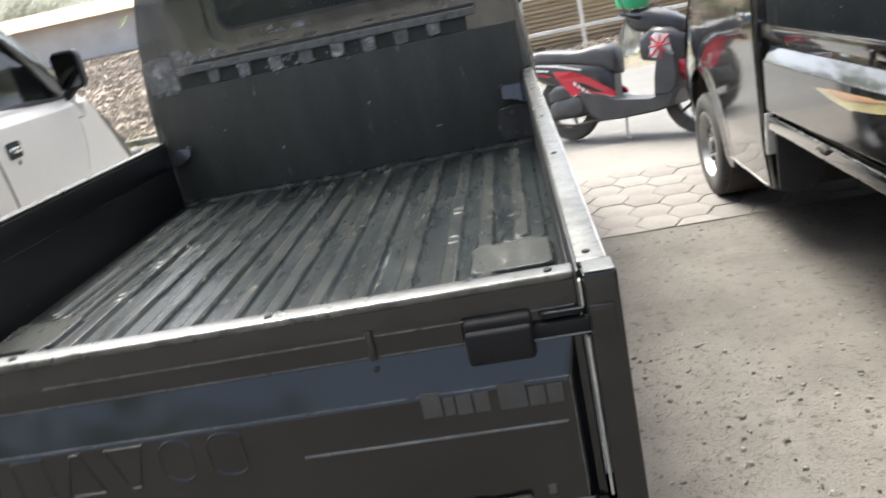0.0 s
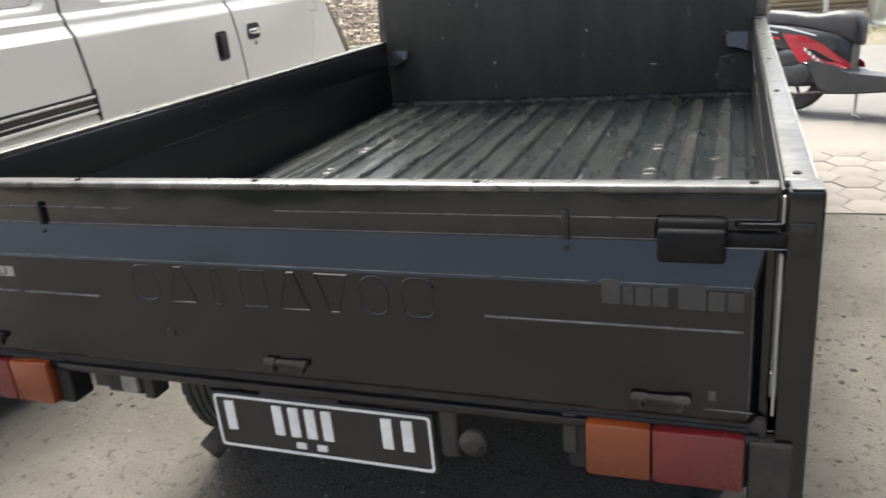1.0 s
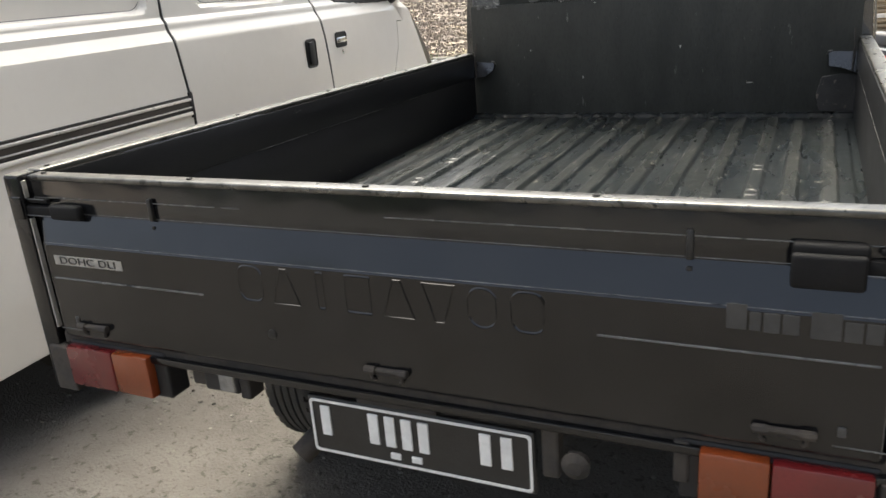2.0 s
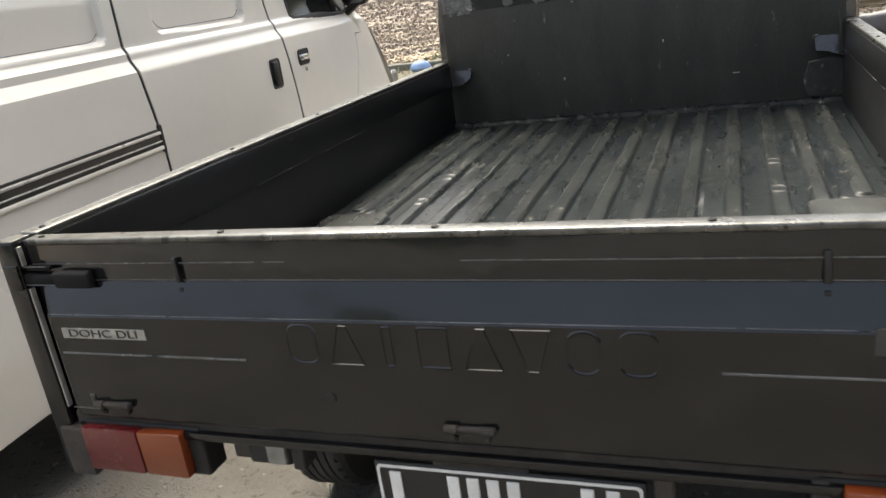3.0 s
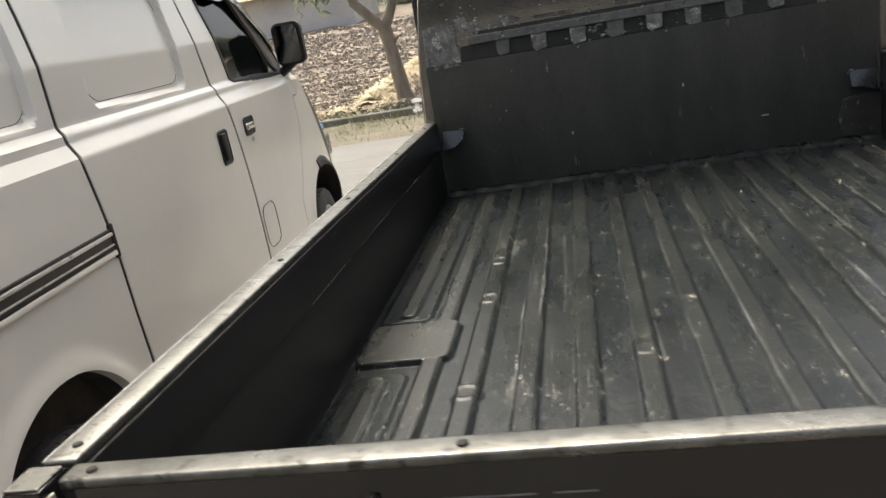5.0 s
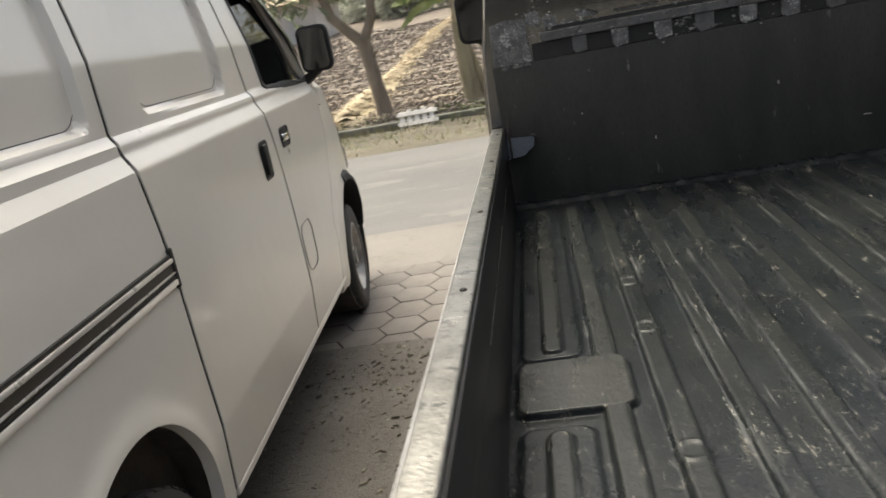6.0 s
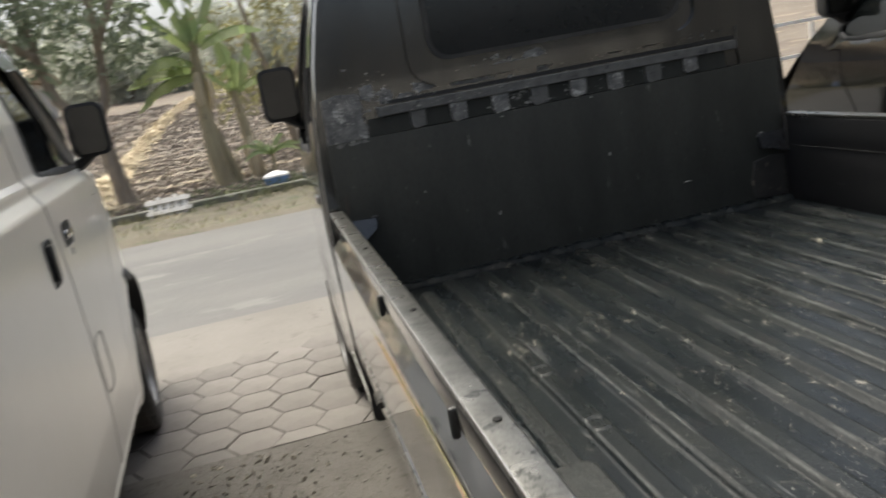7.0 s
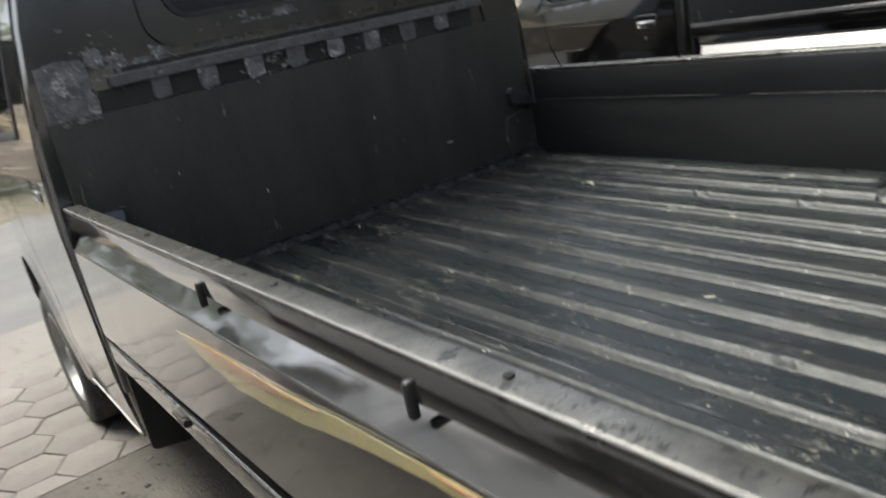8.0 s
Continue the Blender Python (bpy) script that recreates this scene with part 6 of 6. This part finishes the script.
verts, faces = [], []
for i in range(52000):
    y = 12.1 + 30 * rng.random() ** 1.7
    y = y + 0.10 * math.sin(y * 8.0)
    x = rng.uniform(-0.80, 0.30) * (y + 1)
    s = rng.uniform(0.016, 0.058) * (0.6 + y / 30)
    z = field_z(x, y)
    k = rng.uniform(0, 3)
    n0 = len(verts)
    h = s * rng.uniform(0.5, 1.1)
    for a in (0, 1.57, 3.14, 4.71):
        verts.append((x + s * math.cos(k + a) * rng.uniform(0.7, 1.4), y + s * math.sin(k + a) * rng.uniform(0.6, 1.1), z - 0.03))
    for a in (0, 1.57, 3.14, 4.71):
        verts.append((x + 0.6 * s * math.cos(k + a + 0.4) * rng.uniform(0.6, 1.2), y + 0.6 * s * math.sin(k + a + 0.4), z + h * rng.uniform(0.6, 1.1)))
    faces += [(n0 + j, n0 + (j + 1) % 4, n0 + 4 + (j + 1) % 4, n0 + 4 + j) for j in range(4)] + [(n0 + 4, n0 + 5, n0 + 6, n0 + 7)]
stuff_mesh("soil_clods", clod_mat, verts, faces, "rough brown clods of ploughed soil", "soil")
verts, faces = [], []
for i in range(21000):
    s = rng.random() ** 1.3
    y = 14.0 + 30 * s
    off = rng.gauss(0, 0.19)
    x = -4.15 - 0.5 * math.sin(math.pi * s) + off
    if i % 8 == 0:
        x, y, off = rng.gauss(-4.5, 0.5), rng.gauss(13.2, 0.45), 0.3
    z = field_z(x, y) + 0.02 + 0.16 * rng.random() * math.exp(-(off / 0.22) ** 2)
    a, ln = rng.uniform(0, 6.28), rng.uniform(0.05, 0.15)
    d = Vector((math.cos(a), math.sin(a), rng.uniform(-0.25, 0.35))) * ln
    w = Vector((-d.y, d.x, 0)).normalized() * rng.uniform(0.006, 0.014)
    p = Vector((x, y, z))
    n0 = len(verts)
    verts += [p - d - w, p + d - w, p + d + w, p - d + w]
    faces.append((n0, n0 + 1, n0 + 2, n0 + 3))
swath = []
for k in range(121):
    sv = k / 120
    y = 13.6 + 30 * sv
    mid = -4.15 - 0.5 * math.sin(math.pi * max(0.0, (y - 14) / 30))
    half = 0.30 + 0.05 * math.sin(9 * sv) + 0.06 * noise.noise((y * 1.3, 4, 0))
    row = []
    for j in range(7):
        q = -1 + j / 3
        x = mid + half * q
        row.append(len(verts))
        verts.append(Vector((x, y, field_z(x, y) - 0.02 + 0.17 * (1 - q * q) * (0.8 + 0.3 * noise.noise((x * 3, y * 3, 1))))))
    swath.append(row)
for ra, rb in zip(swath, swath[1:]):
    faces += [(ra[j], ra[j + 1], rb[j + 1], rb[j]) for j in range(6)]
for i in range(5000):
    y = 13 + 28 * rng.random()
    y = round(y / 1.9) * 1.9 + rng.gauss(0, 0.09)
    x = rng.uniform(-0.75, 0.25) * y
    p = Vector((x, y, field_z(x, y) + 0.03 + 0.05 * rng.random()))
    a, ln = rng.gauss(0, 0.5), rng.uniform(0.06, 0.2)
    d = Vector((math.cos(a), math.sin(a), rng.uniform(-0.1, 0.2))) * ln
    w = Vector((-d.y, d.x, 0)).normalized() * 0.010
    n0 = len(verts)
    verts += [p - d - w, p + d - w, p + d + w, p - d + w]
    faces.append((n0, n0 + 1, n0 + 2, n0 + 3))
stuff_mesh("straw", straw_mat, verts, faces, "pale golden dry straw strewn in a line", "straw")
bm = bmesh.new()
for _ in range(13000):
    x, y = rng.uniform(-14, 6), 9.15 + 3.2 * rng.random() ** 0.6
    if rng.random() < 0.75 and noise.noise((x * 1.1, y * 1.6, 9)) < 0.05:
        continue
    h = rng.uniform(0.03, 0.12) * (1.4 if y > 10.8 else 1)
    a = rng.uniform(0, 6.28)
    w = Vector((math.cos(a), math.sin(a), 0)) * 0.008
    p = Vector((x, y, verge_z(x, y) - 0.01 if y < 11.3 else field_z(x, y) - 0.01))
    tip = p + Vector((rng.gauss(0, 0.06), rng.gauss(0, 0.06), h))
    bm.faces.new([bm.verts.new(q) for q in (p - w, p + w, tip)])
tagged(part("verge_grass", bm, surface("dry_grass", (0.28, 0.245, 0.14), (0.12, 0.145, 0.06), 0.8, 0, 1.5, 20, 0, island=0.3)), "short dry and green grass tufts", "grass", kind="stuff")

bm = bmesh.new()
bx(bm, -40, 1.0, 11.2, 11.36, -0.15, 0.105, 0.02)
tagged(part("low_wall", bm, low_wall_mat), "low mossy concrete kerb wall along the field", "wall", kind="structure")

bm = bmesh.new()
for _ in range(70):
    x = rng.choice((rng.uniform(-2.2, 0.4), rng.uniform(-2.2, 0.4), rng.uniform(-9, -2.2)))
    leaves(bm, (x, rng.choice((11.05, 11.5, 11.7)) + rng.gauss(0, 0.08), rng.uniform(0.02, 0.16)), 18, (0.13, 0.08, 0.03), 0.09, -0.4, rng)
tagged(part("weeds", bm, weed_mat), "low green weeds along the kerb wall", "weeds", kind="stuff")

crate = thing("pallet", (-2.42, 11.0, -0.02), "small whitewashed wooden pallet leaning on the kerb", "pallet")
crate.rotation_euler = (radians(-28), 0, radians(4))
crate.scale = (0.85, 0.85, 0.85)
for k in range(5):
    bm = bmesh.new()
    bx(bm, -0.30 + 0.13 * k, -0.22 + 0.13 * k, 0, 0.025, -0.02, 0.36 + 0.03 * (k % 2), 0.004)
    part("slat", bm, white_metal, crate)
for z in (0.08, 0.26):
    bm = bmesh.new()
    bx(bm, -0.34, 0.36, -0.03, -0.002, z, z + 0.07, 0.004)
    part("batten", bm, white_metal, crate)
bm = bmesh.new()
o = [(-0.22, -0.14), (0.22, -0.14), (0.22, 0.14), (-0.22, 0.14)]
rings(bm, [[(-0.93 + p[0] * s, 11.6 + p[1] * s, z) for p in o] for z, s in ((-0.06, 0.55), (0.19, 0.80))])
tub = part("plastic_tub", bm, blue_mat, None, smooth=False)
tagged(tub, "blue plastic tub with a white cover by the kerb", "tub")
bm = bmesh.new()
rings(bm, [[(-0.93 + p[0] * s, 11.6 + p[1] * s, z) for p in o] for z, s in ((0.185, 0.84), (0.21, 0.80), (0.27, 0.15))])
part("cover", bm, bike_white, tub)

bm = bmesh.new()
loops = []
for z, r in ((-0.01, 0.09), (0.04, 0.12), (0.10, 0.105), (0.15, 0.06), (0.17, 0.015)):
    loops.append([(-4.3 + r * 1.5 * math.cos(k * math.pi / 7) * (1 + 0.15 * math.sin(2.3 * k)), 10.95 + r * math.sin(k * math.pi / 7), z) for k in range(14)])
rings(bm, loops)
tagged(part("plastic_sack", bm, blue_mat, None, smooth=True), "crumpled blue plastic sack on the verge", "sack")

# white railing and the bamboo stack
rail = thing("railing", (0, 0, 0), "white painted metal railing beside the road", "railing")
for k in range(10):
    bm = bmesh.new()
    bx(bm, 1.0 + 0.92 * k, 1.06 + 0.92 * k, 12.0, 12.06, -0.1, 0.98, 0.008)
    part("post", bm, white_metal, rail)
for z in (0.36, 0.92):
    bm = bmesh.new()
    bx(bm, 0.6, 9.6, 11.985, 12.0, z, z + 0.06, 0.006)
    part("rail", bm, white_metal, rail)
stack = thing("bamboo_stack", (0, 0, 0), "stack of weathered bamboo poles behind the railing", "bamboo")
for k in range(16):
    for j in range(3):
        for x0, x1 in ((0.4, 2.9), (3.2, 7.4)):
            bm = bmesh.new()
            z = -0.02 + 0.075 * k
            tube(bm, [(x0 + rng.uniform(-0.2, 0.2), 13.4 + 0.09 * j, z), (x1 + rng.uniform(-0.2, 0.2), 13.4 + 0.09 * j + rng.uniform(-0.03, 0.03), z)], 0.042, 7)
            part("pole", bm, bamboo_mat, stack)

# far house walls and trees
house = thing("white_house", (-27, 44, 1.6), "long white plastered house wall across the field", "house")
bm = bmesh.new()
bx(bm, -22, 15, 0, 6, -1.0, 2.3, 0.02)
part("wall", bm, house_mat, house)
bm = bmesh.new()
rings(bm, [[(x, -0.8, 2.2), (x, 3, 3.2), (x, 6.8, 2.2)] for x in (-22.5, 15.5)])
part("roof", bm, bamboo_mat, house, "faded tiled roof")
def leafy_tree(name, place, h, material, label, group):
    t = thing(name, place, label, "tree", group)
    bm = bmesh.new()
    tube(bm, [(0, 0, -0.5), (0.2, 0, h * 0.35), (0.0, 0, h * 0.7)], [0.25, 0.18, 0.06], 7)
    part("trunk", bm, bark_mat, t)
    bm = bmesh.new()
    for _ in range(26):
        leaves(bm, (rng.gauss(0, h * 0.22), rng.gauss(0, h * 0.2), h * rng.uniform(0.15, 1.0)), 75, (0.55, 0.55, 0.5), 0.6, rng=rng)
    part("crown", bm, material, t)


# Distant trees take the pale leaf colour that carries the haze.
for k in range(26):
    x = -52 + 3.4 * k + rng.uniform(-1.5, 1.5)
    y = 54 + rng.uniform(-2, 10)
    leafy_tree("far_tree", (x, y, 2.2), rng.uniform(3.2, 6.5), haze_leaf_mat, "green tree in the distance, haze painted into its leaves", "distant trees")

# ---- behind the camera ----
# Unseen wall added behind the yard, low so the tailgate mirrors sky.
bm = bmesh.new()
bx(bm, -14, 14, -8.9, -8.6, -0.1, 1.2)
tagged(part("wall_south", bm, wall_mat), "unseen low grey plastered wall added behind the yard", "wall", kind="structure")

for x, y, h in ((-6.2, -13.5, 3.6), (-9.4, -14.5, 4.4), (-13.5, -13.0, 2.6)):
    leafy_tree("yard_tree", (x, y, 0.0), h, leaf_mat, "green tree behind the yard wall", "trees behind the yard")

# Unseen wall added to block eastern sky light and darken reflections.
bm = bmesh.new()
bx(bm, 6.4, 6.7, -8.6, 5.0, -0.1, 8.5)
tagged(part("wall_east", bm, dark_wall_mat), "unseen dark wall added to block light from the east", "wall", kind="structure")

# grit and stones on the yard
bm = bmesh.new()
for _ in range(13000):
    x, y = rng.uniform(-2.2, 3.2), rng.uniform(-1.6, 3.0)
    s = 0.0018 + 0.011 * rng.random() ** 6
    k = rng.uniform(0, 3)
    v = [bm.verts.new((x + s * math.cos(k + a) * rng.uniform(0.7, 1.3), y + s * math.sin(k + a) * rng.uniform(0.7, 1.3), -0.004)) for a in (0, 1.26, 2.5, 3.8, 5.0)]
    t = [bm.verts.new((x + 0.6 * s * math.cos(k + a), y + 0.6 * s * math.sin(k + a), s * 0.32 + 0.001)) for a in (0, 1.26, 2.5, 3.8, 5.0)]
    for i in range(5):
        bm.faces.new((v[i], v[(i + 1) % 5], t[(i + 1) % 5], t[i]))
    bm.faces.new(t)
tagged(part("grit", bm, stone_mat), "small stones and grit scattered on the yard", "gravel", kind="stuff")

verts, faces = [], []
for i in range(900):
    x, y = rng.gauss(-1.50, 0.24), 2.99 - abs(rng.gauss(0, 0.70))
    s = 0.0012 + 0.0125 * rng.random() ** 5
    k, n0, slim, way = rng.uniform(0, 3), len(verts), rng.uniform(0.25, 0.9), rng.uniform(0, 3.14)
    for shrink, up in ((1.0, None), (0.55, s * rng.uniform(0.2, 0.6) + 0.004)):
        for j in range(5):
            a, w = k + 1.257 * j, rng.uniform(0.7, 1.4) * shrink * s
            px, py = w * math.cos(a) * 1.5, w * math.sin(a) * slim
            verts.append((x + px * math.cos(way) - py * math.sin(way), y + px * math.sin(way) + py * math.cos(way), -0.004 if up is None else up))
    faces += [(n0 + j, n0 + (j + 1) % 5, n0 + 5 + (j + 1) % 5, n0 + 5 + j) for j in range(5)] + [tuple(range(n0 + 5, n0 + 10))]
stuff_mesh("dirt_crumbs", surface("dirt_crumb", (0.085, 0.075, 0.060), (0.20, 0.178, 0.142), 0.95, 0, 30, 60, 0.5, island=0.6), verts, faces, "dark dirt crumbs strewn on the yard beside the van", "dirt")

# hexagon pavers, laid in columns
SIDE = 0.127
ROW = SIDE * math.sqrt(3)


def paver_mesh(points, h=0.004):
    bm = bmesh.new()
    c = Vector((sum(p[0] for p in points) / len(points), sum(p[1] for p in points) / len(points)))
    loops = []
    for s, z in ((0.982, -0.05), (0.982, h - 0.004), (0.958, h)):
        loops.append([(c.x + (p[0] - c.x) * s, c.y + (p[1] - c.y) * s, z) for p in points])
    rings(bm, loops)
    me = bpy.data.meshes.new("paver")
    bmesh.ops.recalc_face_normals(bm, faces=bm.faces[:])
    bm.to_mesh(me)
    bm.free()
    me.materials.append(paver_mat)
    return me


hexa = [(SIDE * math.cos(radians(60 * k)), SIDE * math.sin(radians(60 * k))) for k in range(6)]
half_hex = [(SIDE, 0), (SIDE / 2, ROW / 2), (-SIDE / 2, ROW / 2), (-SIDE, 0)]
full_mesh, half_mesh = paver_mesh(hexa), paver_mesh(half_hex)
paving = tagged(new("paving"), "row of grey-pink hexagon concrete pavers", "paving", kind="structure")
for c in range(-18, 34):
    px = -1.291 + 1.5 * SIDE * c
    odd = c % 2
    for k in range(6):
        py = 3.03 + ROW / 2 + ROW * k - (ROW / 2 if odd else 0)
        if py > 4.25 or px > 4.2 or px < -4.2:
            continue
        ob = new("paver", half_mesh if odd and k == 0 else full_mesh)
        ob.parent = paving
        ob.location = (px, py, rng.uniform(-0.003, 0.002))
        ob.rotation_euler = (rng.gauss(0, 0.006), rng.gauss(0, 0.006), rng.gauss(0, 0.008))
